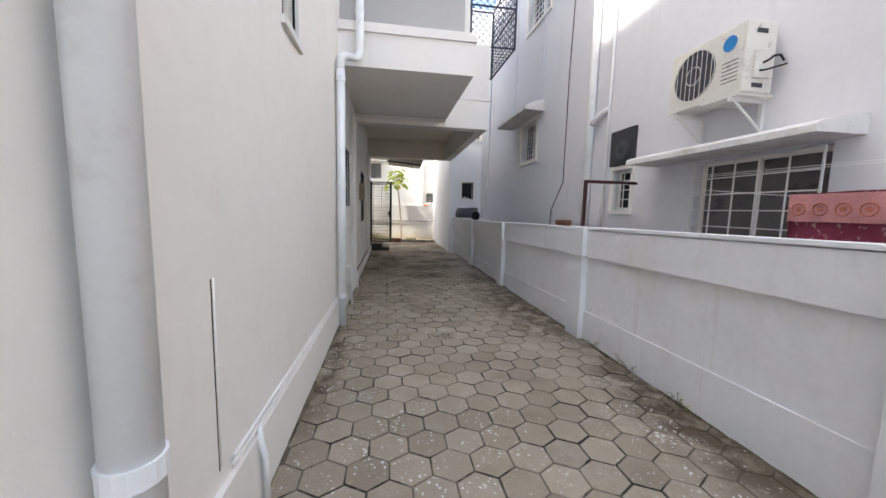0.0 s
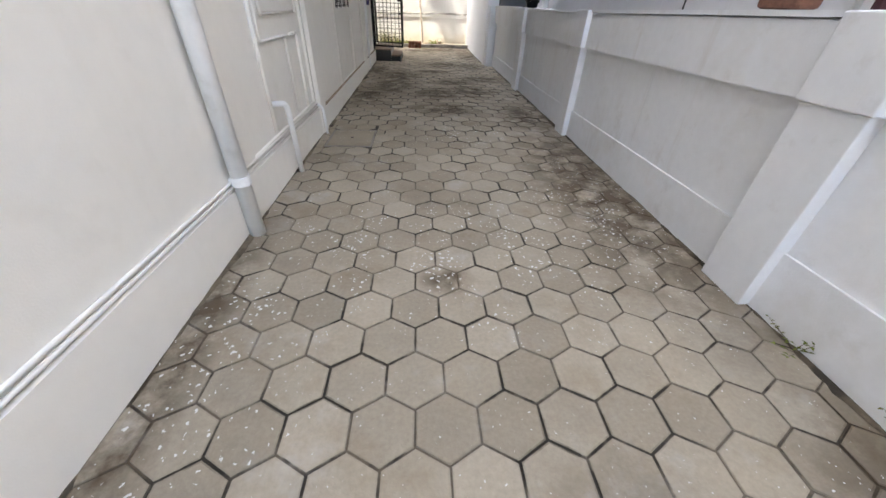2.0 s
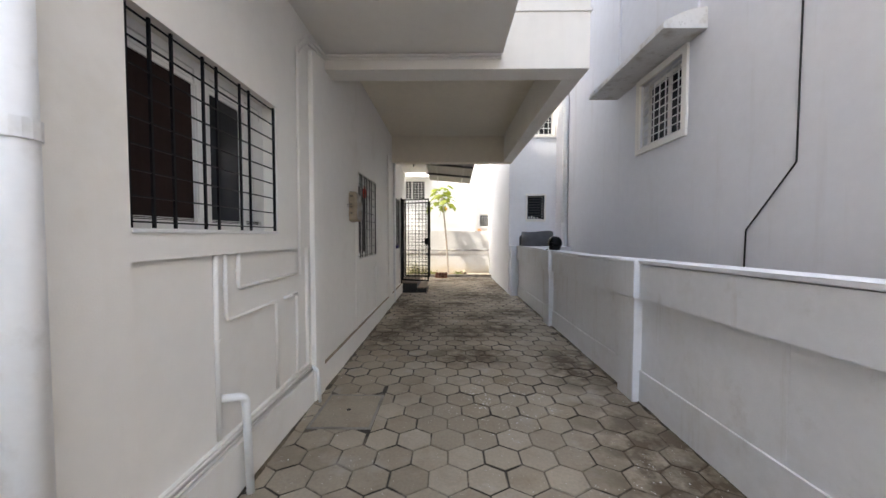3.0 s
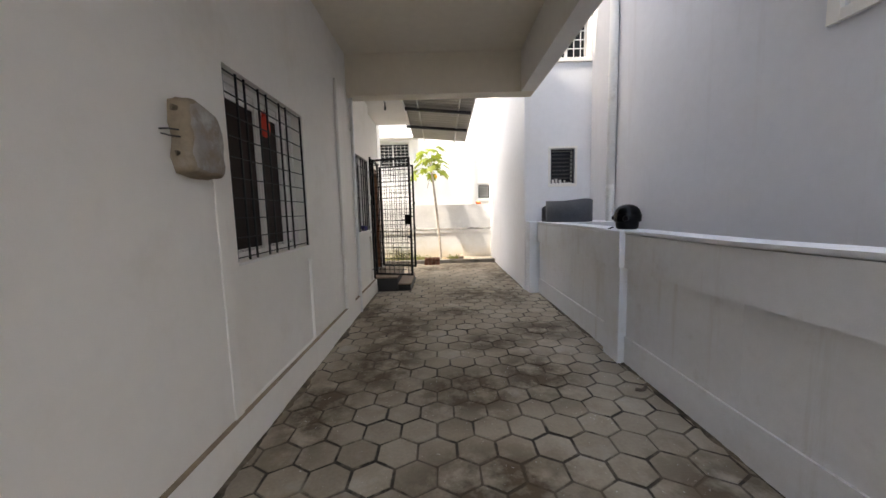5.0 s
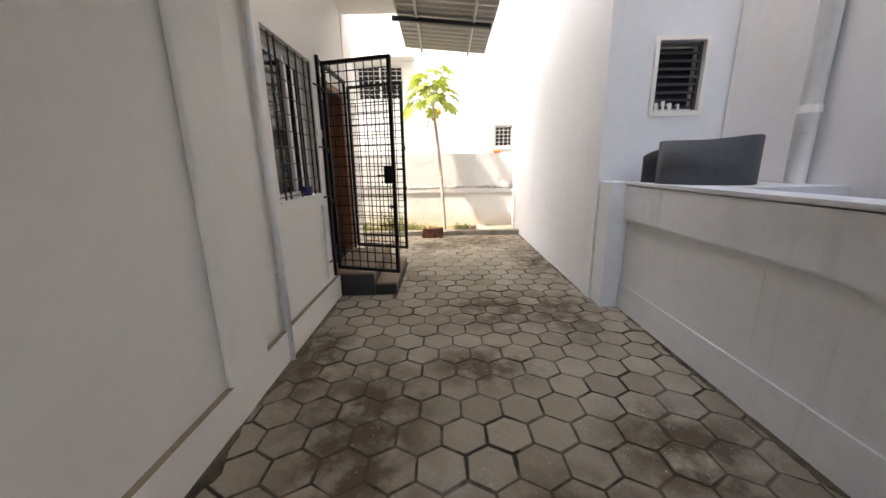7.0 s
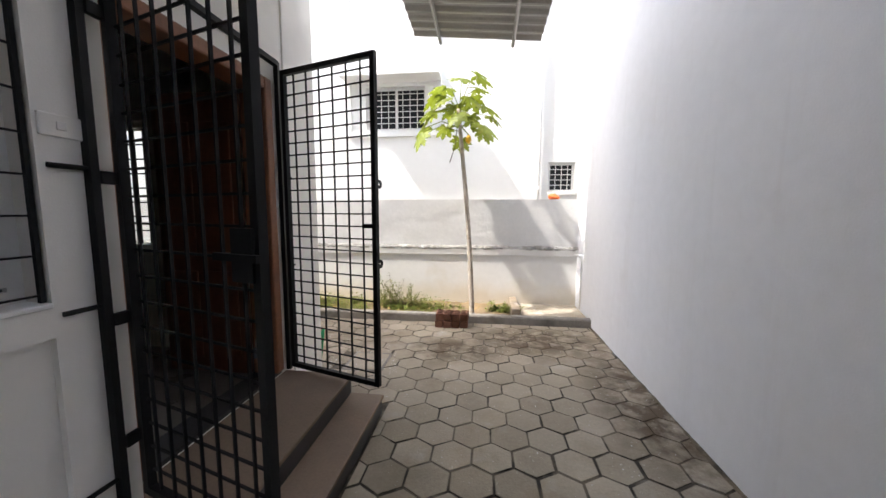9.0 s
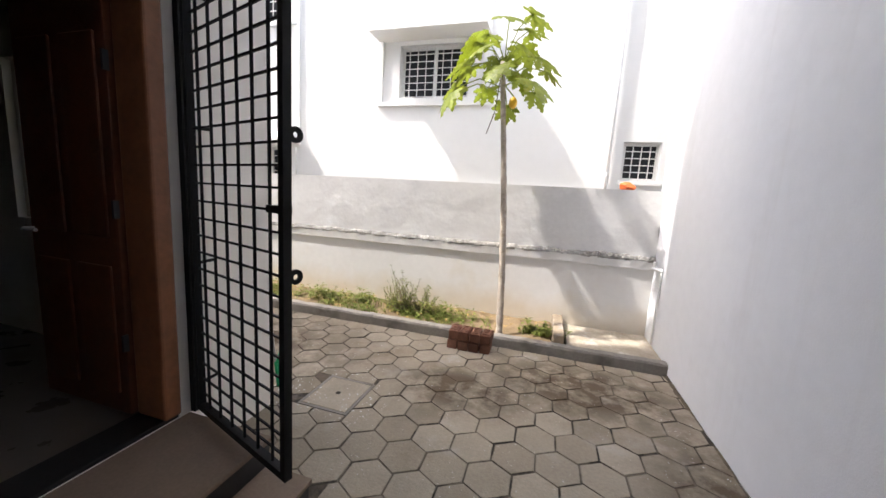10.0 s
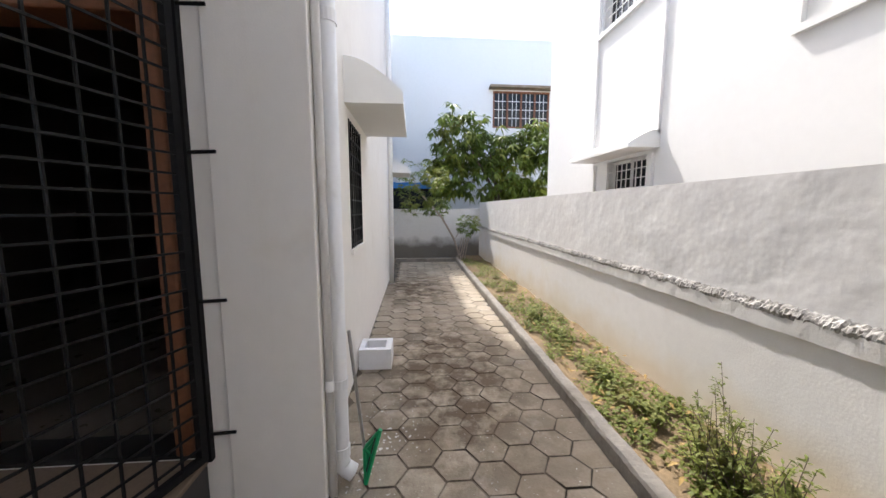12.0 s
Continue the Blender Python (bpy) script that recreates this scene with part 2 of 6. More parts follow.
weed_green = material("weed_leaf", (0.21, 0.25, 0.05), 0.6, vary=0.25, scale=6, bump=0.1, stains=[((0.35, 0.28, 0.10), 4, 0.52, 0.65, 0.5)], island=0.45)
bark = material("papaya_bark", (0.44, 0.375, 0.31), 0.85, vary=0.18, scale=12, fine=60, bump=0.7, stains=[((0.22, 0.17, 0.125), 15, 0.54, 0.60, 0.65)])
dark_bark = material("dark_bark", (0.14, 0.11, 0.08), 0.9, vary=0.2, scale=12, fine=60, bump=0.5)
papaya_yellow = material("papaya_skin", (0.80, 0.46, 0.03), 0.4, vary=0.1, scale=10, bump=0.05)
green_plastic = material("green_plastic", (0.01, 0.32, 0.12), 0.35, vary=0.08, scale=9, bump=0.03)
orange_plastic = material("orange_cloth", (0.75, 0.16, 0.04), 0.7, vary=0.15, scale=12, bump=0.2)
blue_sheet = material("blue_tarpaulin", (0.03, 0.20, 0.55), 0.5, vary=0.12, scale=5, bump=0.2)
pink_cloth = material("pink_printed_cloth", (0.40, 0.085, 0.145), 0.9, vary=0.12, scale=6, fine=80, bump=0.4, stains=[((0.75, 0.52, 0.50), 26, 0.58, 0.62, 0.8)])
pink_border = material("pale_pink_border", (0.52, 0.23, 0.23), 0.9, vary=0.12, scale=6, fine=80, bump=0.4)
pink_motif = material("rust_motif", (0.42, 0.14, 0.09), 0.9, vary=0.1, scale=9, bump=0.3)
curtain = material("pale_curtain", (0.13, 0.12, 0.115), 0.3, vary=0.1, scale=5, bump=0.2)
cable_black = material("black_cable", (0.02, 0.02, 0.02), 0.6, vary=0.1, bump=0.02)
ac_shell = material("ivory_sheet_metal", (0.72, 0.70, 0.64), 0.45, vary=0.04, scale=5, bump=0.04, stains=[(GRIME, 4, 0.55, 0.72, 0.45), ((0.22, 0.14, 0.08), 9, 0.60, 0.70, 0.6)])
ac_dark = material("fan_recess", (0.06, 0.06, 0.07), 0.6, vary=0.1, bump=0.05)
ac_blue = material("blue_badge", (0.02, 0.22, 0.55), 0.4, vary=0.05, bump=0.02)
# Both base colours are kept dark so the doorway shows a dim room.
dim_floor_tile = material("interior_floor_tile", (0.17, 0.145, 0.12), 0.3, vary=0.04, scale=4, bump=0.03)
dim_room_paint = material("interior_paint", (0.095, 0.08, 0.072), 0.8, vary=0.03, scale=2, bump=0.05)


def translucent(m, amount):
    """Lets some light through a thin leaf."""
    tr, n = m.node_tree, m.node_tree.nodes
    b, out = n["Principled BSDF"], next(x for x in n if x.type == "OUTPUT_MATERIAL")
    leaf, mx = n.new("ShaderNodeBsdfTranslucent"), n.new("ShaderNodeMixShader")
    tr.links.new(b.inputs["Base Color"].links[0].from_socket, leaf.inputs["Color"])
    mx.inputs[0].default_value = amount
    tr.links.new(b.outputs[0], mx.inputs[1])
    tr.links.new(leaf.outputs[0], mx.inputs[2])
    tr.links.new(mx.outputs[0], out.inputs["Surface"])


for green, share in ((leaf_green, 0.45), (mango_green, 0.3), (weed_green, 0.35)):
    translucent(green, share)


def glass_material():
    m = bpy.data.materials.new("window_glass")
    m.use_nodes = True
    b = m.node_tree.nodes["Principled BSDF"]
    b.inputs["Base Color"].default_value = (0.02, 0.022, 0.025, 1)
    b.inputs["Roughness"].default_value = 0.06
    b.inputs["Specular IOR Level"].default_value = 0.25
    return m


def clear_glass_material():
    m = bpy.data.materials.new("clear_glass")
    m.use_nodes = True
    b = m.node_tree.nodes["Principled BSDF"]
    b.inputs["Base Color"].default_value = (0.85, 0.88, 0.88, 1)
    b.inputs["Roughness"].default_value = 0.04
    b.inputs["Transmission Weight"].default_value = 1.0
    b.inputs["IOR"].default_value = 1.1
    return m


def paver_material(name, base, flecks=True, moss=()):
    """Hexagonal concrete paver: grain, brown dirt, dark patches (some wet, some only toned down), spilt white paint."""
    m = material(name, base, 0.85, vary=0.10, scale=3.0, fine=45, bump=0.4, bump_fine=70,
                 stains=[((0.15, 0.12, 0.085), 1.1, 0.54, 0.68, 0.35), ((0.22, 0.165, 0.10), 1.9, 0.54, 0.72, 0.5), ((0.46, 0.43, 0.39), 2.6, 0.56, 0.7, 0.4)] + list(moss), island=0.28)
    t, n = m.node_tree, m.node_tree.nodes
    b = n["Principled BSDF"]
    col = b.inputs["Base Color"].links[0].from_socket
    geo = n.new("ShaderNodeNewGeometry")

    def math_node(op, a, c):
        x = n.new("ShaderNodeMath")
        x.operation = op
        for k, val in ((0, a), (1, c)):
            if hasattr(val, "node"):
                t.links.new(val, x.inputs[k])
            else:
                x.inputs[k].default_value = val
        return x.outputs[0]

    def ramp(src, a, c, lo=0.0, hi=1.0):
        x = n.new("ShaderNodeMapRange")
        x.inputs["From Min"].default_value, x.inputs["From Max"].default_value = a, c
        x.inputs["To Min"].default_value, x.inputs["To Max"].default_value = lo, hi
        t.links.new(src, x.inputs["Value"])
        return x.outputs["Result"]

    def tex(sc, detail=5.0):
        x = n.new("ShaderNodeTexNoise")
        x.inputs["Scale"].default_value, x.inputs["Detail"].default_value, x.inputs["Roughness"].default_value = sc, detail, 0.65
        t.links.new(geo.outputs["Position"], x.inputs["Vector"])
        return x

    def spot(cx_, cy_, rx, ry):
        sub, div, ln = n.new("ShaderNodeVectorMath"), n.new("ShaderNodeVectorMath"), n.new("ShaderNodeVectorMath")
        sub.operation, div.operation, ln.operation = "SUBTRACT", "MULTIPLY", "LENGTH"
        sub.inputs[1].default_value, div.inputs[1].default_value = (cx_, cy_, 0), (1 / rx, 1 / ry, 0)
        t.links.new(geo.outputs["Position"], sub.inputs[0])
        t.links.new(sub.outputs[0], div.inputs[0])
        t.links.new(div.outputs[0], ln.inputs[0])
        return ramp(ln.outputs["Value"], 1.0, 0.35)

    def blend(fac, a, colour):
        x = n.new("ShaderNodeMix")
        x.data_type = "RGBA"
        t.links.new(fac, x.inputs[0])
        t.links.new(a, x.inputs[6])
        x.inputs[7].default_value = (*colour, 1)
        return x.outputs[2]

    rough_edge = ramp(tex(4.0).outputs["Fac"], 0.36, 0.56)
    damp_and_tone = None
    # The last seven spots only bring the paving tone down.
    for q in ((0.1, 11.2, 0.6, 1.1), (0.05, 10.1, 0.6, 1.1), (2.0, 11.0, 0.6, 0.6), (2.3, 5.4, 0.8, 2.4), (2.25, 7.9, 0.6, 1.0), (0.74, 4.06, 0.2, 0.16), (1.9, 12.9, 0.5, 0.9), (-0.6, 3.4, 0.22, 1.6), (2.4, 2.0, 0.5, 1.6), (1.5, 16.6, 1.2, 0.7), (2.2, 15.2, 0.5, 1.5), (0.5, 16.2, 0.8, 0.5), (-2.3, 16.3, 2.4, 1.1), (-6.0, 16.0, 2.0, 0.9), (-0.45, 12.0, 0.35, 0.9), (0.9, 9.4, 0.7, 0.6), (1.6, 9.7, 0.6, 0.7), (-0.35, 9.2, 0.4, 0.9), (0.9, 11.9, 0.6, 0.4), (1.3, 10.6, 0.6, 0.4), (1.2, 13.0, 0.8, 0.7), (1.0, 8.3, 0.8, 0.5)):
        d = spot(*q)
        damp_and_tone = d if damp_and_tone is None else math_node("MAXIMUM", damp_and_tone, d)
    col = blend(math_node("MULTIPLY", math_node("MULTIPLY", damp_and_tone, rough_edge), 0.9), col, (0.07, 0.046, 0.023))
    if flecks:
        spill = None
        for q in ((0.7, 4.4, 1.9, 1.0), (-0.4, 3.2, 0.6, 1.4), (2.0, 4.9, 0.8, 1.4), (0.2, 1.6, 1.3, 1.5), (2.1, 1.8, 0.6, 1.3), (-0.45, 15.75, 0.6, 0.5), (1.2, 7.0, 0.8, 0.7), (-1.2, 15.7, 0.9, 0.4)):
            d = spot(*q)
            spill = d if spill is None else math_node("MAXIMUM", spill, d)
        warp, add, vor = tex(30, 2.0), n.new("ShaderNodeVectorMath"), n.new("ShaderNodeTexVoronoi")
        add.operation = "MULTIPLY_ADD"
        add.inputs[1].default_value = (0.05, 0.05, 0.05)
        t.links.new(warp.outputs["Color"], add.inputs[0])
        t.links.new(geo.outputs["Position"], add.inputs[2])
        vor.inputs["Scale"].default_value = 27
        t.links.new(add.outputs[0], vor.inputs["Vector"])
        size = math_node("MULTIPLY", ramp(spill, 0.0, 1.0, 0.12, 0.30), ramp(tex(3.5).outputs["Fac"], 0.34, 0.62))
        col = blend(math_node("MULTIPLY", math_node("LESS_THAN", vor.outputs["Distance"], size), 0.8), col, (0.68, 0.67, 0.64))
    t.links.new(col, b.inputs["Base Color"])
    return m


glass, clear_glass = glass_material(), clear_glass_material()
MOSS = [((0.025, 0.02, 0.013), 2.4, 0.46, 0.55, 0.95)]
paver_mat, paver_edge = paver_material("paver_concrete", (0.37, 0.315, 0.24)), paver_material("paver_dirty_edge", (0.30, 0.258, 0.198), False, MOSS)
paver_rim = paver_material("paver_rim", (0.345, 0.293, 0.222), False, [((0.06, 0.048, 0.03), 2.4, 0.54, 0.68, 0.75)])
joint_dirt = paver_material("joint_dirt", (0.13, 0.105, 0.075), False, MOSS)


# ---- building helpers ----
def thing(name, at=(0, 0, 0), label="", category="", group="", kind=""):
    ob = new(name)
    ob.location = at
    ob.empty_display_size = 0.1
    return tagged(ob, label, category, group, kind)


def origin_of(ob):
    v = Vector((0, 0, 0))
    while ob:
        v += ob.location
        ob = ob.parent
    return v


def finish(name, bm, mat, smooth=False):
    bmesh.ops.recalc_face_normals(bm, faces=bm.faces)
    me = bpy.data.meshes.new(name)
    bm.to_mesh(me)
    bm.free()
    me.materials.append(mat)
    if smooth:
        for p in me.polygons:
            p.use_smooth = True
    return me


def part(name, bm, mat, parent, label="", smooth=False):
    """Links a bmesh, modelled in world places, as one mesh object under a thing or part."""
    off = origin_of(parent)
    bmesh.ops.translate(bm, verts=bm.verts, vec=-off)
    ob = new(name, finish(name, bm, mat, smooth))
    ob.parent = parent
    return tagged(ob, label)


def solid(name, bm, mat, label="", category="", kind="", group="", smooth=False):
    return tagged(new(name, finish(name, bm, mat, smooth)), label, category, group, kind)


def box(bm, x0, x1, y0, y1, z0, z1, bevel=0.0):
    vs = bmesh.ops.create_cube(bm, size=1.0)["verts"]
    for v in vs:
        v.co = Vector(((x0 + x1) / 2 + v.co.x * (x1 - x0), (y0 + y1) / 2 + v.co.y * (y1 - y0), (z0 + z1) / 2 + v.co.z * (z1 - z0)))
    if bevel:
        es = list({e for v in vs for e in v.link_edges})
        bmesh.ops.bevel(bm, geom=es, offset=bevel, segments=2, affect="EDGES", profile=0.5)
    return bm


def a_box(*a, **k):
    return box(bmesh.new(), *a, **k)


def tube(bm, a, b, r, r2=None, seg=12, caps=True):
    a, b = Vector(a), Vector(b)
    m = Matrix.Translation((a + b) / 2) @ (b - a).to_track_quat("Z", "Y").to_matrix().to_4x4()
    bmesh.ops.create_cone(bm, cap_ends=caps, segments=seg, radius1=r, radius2=r if r2 is None else r2, depth=(b - a).length, matrix=m)
    return bm


def pipe(bm, pts, r, seg=12):
    """One swept tube through the points, with eased bends."""
    pts = [Vector(p) for p in pts]
    line = [pts[0]]
    for a, b, c in zip(pts, pts[1:], pts[2:]):
        d = min(2.2 * r, 0.45 * (b - a).length, 0.45 * (c - b).length)
        p, q = b + (a - b).normalized() * d, b + (c - b).normalized() * d
        line += [p, p.lerp(q, 0.25).lerp(b, 0.42), p.lerp(q, 0.5).lerp(b, 0.55), p.lerp(q, 0.75).lerp(b, 0.42), q]
    line.append(pts[-1])
    side, rings = None, []
    for k, p in enumerate(line):
        d = (line[min(k + 1, len(line) - 1)] - line[max(k - 1, 0)]).normalized()
        side = d.orthogonal().normalized() if side is None else (side - d * side.dot(d)).normalized()
        up = d.cross(side)
        rings.append([bm.verts.new(p + (side * math.cos(2 * math.pi * n / seg) + up * math.sin(2 * math.pi * n / seg)) * r) for n in range(seg)])
    for a, b in zip(rings, rings[1:]):
        for n in range(seg):
            f = bm.faces.new([a[n], a[(n + 1) % seg], b[(n + 1) % seg], b[n]])
            f.smooth = True
    bm.faces.new(rings[0][::-1])
    bm.faces.new(rings[-1])
    return bm


def slab_with_holes(axis, p0, p1, u0, u1, z0, z1, holes=()):
    """A wall between the planes p0 and p1 on the axis, with openings (u0, u1, z0, z1) cut through."""
    us = sorted({u0, u1, *(min(max(h[k], u0), u1) for h in holes for k in (0, 1))})
    zs = sorted({z0, z1, *(min(max(h[k], z0), z1) for h in holes for k in (2, 3))})
    full = lambda i, j: 0 <= i < len(us) - 1 and 0 <= j < len(zs) - 1 and not any(
        h[0] - 1e-6 <= us[i] and us[i + 1] <= h[1] + 1e-6 and h[2] - 1e-6 <= zs[j] and zs[j + 1] <= h[3] + 1e-6 for h in holes)
    P = (lambda p, u, z: (p, u, z)) if axis == "x" else (lambda p, u, z: (u, p, z))
    bm = bmesh.new()
    cache = {}

    def v(p, u, z):
        if (p, u, z) not in cache:
            cache[(p, u, z)] = bm.verts.new(P(p, u, z))
        return cache[(p, u, z)]

    for i in range(len(us) - 1):
        for j in range(len(zs) - 1):
            if not full(i, j):
                continue
            a, b, c, d = us[i], us[i + 1], zs[j], zs[j + 1]
            for p in (p0, p1):
                bm.faces.new([v(p, a, c), v(p, b, c), v(p, b, d), v(p, a, d)])
            for (di, dj), ((ua, za), (ub, zb)) in (((-1, 0), ((a, c), (a, d))), ((1, 0), ((b, c), (b, d))), ((0, -1), ((a, c), (b, c))), ((0, 1), ((a, d), (b, d)))):
                if not full(i + di, j + dj):
                    bm.faces.new([v(p0, ua, za), v(p1, ua, za), v(p1, ub, zb), v(p0, ub, zb)])
    return bm


def window(name, axis, plane, out, u0, u1, z0, z1, label, depth=0.12, panes=2, nv=8, nh=6, bar=black_metal, frame_mat=paint, pane_mat=glass, proud=0.0, bar_r=0.006, sill=0.06, shutter=None, surround=0.0, surround_mat=None, splits=None, pale=(), head=0.0, foot=0.0, uprights=None, stiles=()):
    """A barred window set in a wall opening. out: +1 or -1, the way the wall faces along the axis."""
    mid = (u0 + u1) / 2
    base = (plane, mid, z0) if axis == "x" else (mid, plane, z0)
    w = thing(name, base, label, "window", "", "structure")

    def pb(bm, a, b, c, d, d0, d1, bevel=0.0):
        lo, hi = sorted((plane + out * d0, plane + out * d1))
        return box(bm, lo, hi, a, b, c, d, bevel) if axis == "x" else box(bm, a, b, lo, hi, c, d, bevel)

    f = 0.045
    cuts = [u0 + (u1 - u0) * q for q in (splits or [k / panes for k in range(panes + 1)])]
    panes = len(cuts) - 1
    bm = bmesh.new()
    for a, b, c, d in ((u0, u0 + f, z0, z1), (u1 - f, u1, z0, z1), (u0 + f, u1 - f, z0, z0 + f), (u0 + f, u1 - f, z1 - f, z1)):
        pb(bm, a, b, c, d, -depth - 0.05, -depth)
    for k in range(1, panes):
        m = cuts[k]
        pb(bm, m - f / 2, m + f / 2, z0 + f, z1 - f, -depth - 0.045, -depth + 0.002)
    for c, d in ((z0 + f, z0 + foot), (z1 - head, z1 - f)):
        if d > c:
            for q in range(3):
                h = (d - c) / 3
                pb(bm, u0 + f, u1 - f, c + h * q, c + h * (q + 1) - 0.005, -depth - 0.042, -depth - 0.008 - 0.004 * (q % 2))
    for a, b in stiles:
        pb(bm, a, b, z0 + max(f, foot) + 0.002, z1 - max(f, head) - 0.002, -depth - 0.012, -depth + 0.012, 0.003)
    part("window_frame", bm, frame_mat, w)
    for k in range(panes):
        a, b = cuts[k], cuts[k + 1]
        pm = curtain if k in pale else pane_mat if shutter is None or k not in shutter else shade_board
        part("pane", pb(bmesh.new(), a + 0.02, b - 0.02, z0 + 0.02, z1 - 0.02, -depth - 0.03, -depth - 0.02), pm, w)
    if sill:
        part("window_sill", pb(bmesh.new(), u0 - (0.0 if foot else 0.03), u1 + (0.0 if foot else 0.03), z0 - (0.02 if foot else sill), z0 - 0.001 if foot else z0 - 0.004, -depth, 0.008 if foot else 0.03, 0.004), surround_mat or frame_mat, w)
    if surround:
        bm = bmesh.new()
        s = surround
        for a, b, c, d in ((u0 - s, u0, z0 - s, z1 + s), (u1, u1 + s, z0 - s, z1 + s), (u0, u1, z1, z1 + s), (u0, u1, z0 - s, z0 - sill if sill else z0)):
            if d - c > 0.005:
                pb(bm, a, b, c, d, 0.002, 0.035)
        part("surround", bm, surround_mat or frame_mat, w)
    d = -0.03 + proud
    at = uprights or [u0 + 0.02 + (u1 - u0 - 0.04) * k / nv for k in range(nv + 1)]
    for k, u in enumerate(at):
        r = bar_r * (1.25 if k in (0, len(at) - 1) else 1.0)
        part("bar", pb(bmesh.new(), u - r, u + r, z0 - (0.02 if proud > 0 and not foot else -0.003 if foot else 0), z1 - 0.01, d - r, d + r), bar, w)
    for k in range(nh + 1):
        z = z0 + 0.03 + (z1 - z0 - 0.06) * k / nh
        rr = bar_r * (0.6 if uprights else 1.0)
        part("bar", pb(bmesh.new(), u0 + 0.008, u1 - 0.008, z - rr, z + rr, d - rr, d + rr), bar, w)
    return w


def hood(name, axis, plane, out, u0, u1, z, reach, label, lip=0.09, rise=0.28, mat=paint_bright):
    """A concrete sunshade: flat soffit, square lip, top curving up to the wall."""
    prof = [(0.0, z), (reach, z), (reach, z + lip), (reach - 0.02, z + lip + 0.02)]
    for k in range(1, 9):
        a = k / 8
        prof.append(((reach - 0.02) * (1 - a), z + lip + 0.02 + (rise - lip) * math.sin(a * math.pi / 2)))
    bm = bmesh.new()
    rings = []
    for u in (u0, u1):
        rings.append([bm.verts.new((plane + out * d, u, h) if axis == "x" else (u, plane + out * d, h)) for d, h in prof])
    n = len(prof)
    for k in range(n):
        bm.faces.new([rings[0][k], rings[0][(k + 1) % n], rings[1][(k + 1) % n], rings[1][k]])
    bm.faces.new(rings[0])
    bm.faces.new(rings[1][::-1])
    bm2 = solid(name, bm, mat, label, "sunshade", "structure")
    return bm2


# ---- ground ----
HOUSE_X, HOUSE_Y = -0.685, 15.36
FENCE_X, TALL_X = 2.56, 2.34
bm = bmesh.new()
for v in bmesh.ops.create_grid(bm, x_segments=2, y_segments=2, size=1.0)["verts"]:
    v.co = Vector((v.co.x * 600, v.co.y * 600, -0.05))
solid("ground", bm, soil, "bare brown earth reaching away round the houses", "ground", "structure")
solid("paving_bed", a_box(-9.7, 3.4, -8.0, 17.19, -0.04, -0.006), joint_dirt, "dark dirt bed under the paving joints", "paving", "structure")

# ---- our house ----
LEFT_HOLES = [(5.05, 6.33, 1.67, 2.635), (8.8, 10.1, 1.29, 2.6), (12.25, 13.25, 1.29, 2.6), (2.30, 2.74, 2.9, 3.7)]
solid("wall_house_side", slab_with_holes("x", -0.885, -0.712, -8.0, 13.5, -0.03, 8.9, LEFT_HOLES), paint, "off-white painted house wall beside the paved passage", "wall", "structure")
solid("wall_house_skin", slab_with_holes("x", -0.712, HOUSE_X, -8.0, 13.5, 0.0, 8.9, LEFT_HOLES + [(5.05, 6.9, 0.40, 1.525), (8.81, 10.1, 0.28, 1.16), (12.25, 13.25, 0.30, 1.16)]), paint, "off-white plaster skin with shallow panels under windows", "wall", "structure")
bm = a_box(-0.684, -0.655, -8.0, 6.95, 0, 0.30)
for v in bm.verts:
    if v.co.z > 0.2:
        v.co.z += (6.95 - v.co.y) * 0.021
solid("baseboard_house", box(bm, -0.684, -0.645, 6.955, 13.5, 0, 0.275, 0.006), paint, "off-white painted plinth along the house wall foot", "plinth", "structure")
solid("plinth_dirt", a_box(-0.6835, -0.6445, 7.21, 13.49, 0.2755, 0.2785), cement, "line of settled dirt on the plinth", "dirt", "structure")
bm = bmesh.new()
box(bm, -0.684, -0.635, 6.95, 7.2, 0, 3.4, 0.01)
box(bm, -0.684, -0.64, 11.25, 11.68, 0.27, 3.4, 0.015)
box(bm, -0.684, -0.672, 8.60, 8.70, 0.27, 1.9, 0.005)
solid("trim_pilasters", bm, paint, "off-white shallow plaster pilasters on the house wall", "pilaster", "structure")
DOOR = (13.56, 14.78, 0.30, 2.60)
solid("wall_door", slab_with_holes("x", -1.0, -0.80, 13.5, 14.96, -0.03, 8.9, [DOOR]), paint, "off-white wall round the side door", "wall", "structure")
solid("wall_corner_column", a_box(-1.0, -0.785, 14.96, 15.45, -0.03, 8.9, 0.008), paint, "off-white corner column of the house", "column", "structure")
BACK_HOLES = [(-2.97, -2.28, 1.25, 2.44), (-8.4, -7.5, 1.22, 2.36)]
solid("wall_house_back", slab_with_holes("y", 15.16, HOUSE_Y, -8.8, -1.0, -0.03, 8.9, BACK_HOLES), paint, "off-white back wall of the house", "wall", "structure")
solid("wall_house_far", box(a_box(-9.0, -8.8, -8.0, 12.0, -0.03, 10.4), -9.0, -8.8, 12.001, HOUSE_Y, -0.03, 8.9), paint, "off-white end wall of the house", "wall", "structure")
solid("wall_house_front", a_box(-8.8, -0.885, -8.2, -8.0, -0.03, 10.4), paint, "off-white front wall of the house", "wall", "structure")
solid("roof_house", box(box(a_box(-9.1, -0.6, -8.3, 12.0, 10.4, 10.6), -9.1, -0.7, 12.0, 15.40, 8.9, 9.35), -9.0, -0.7, 11.8, 12.0, 8.9, 10.4), concrete, "flat concrete roof of the house", "roof", "structure")
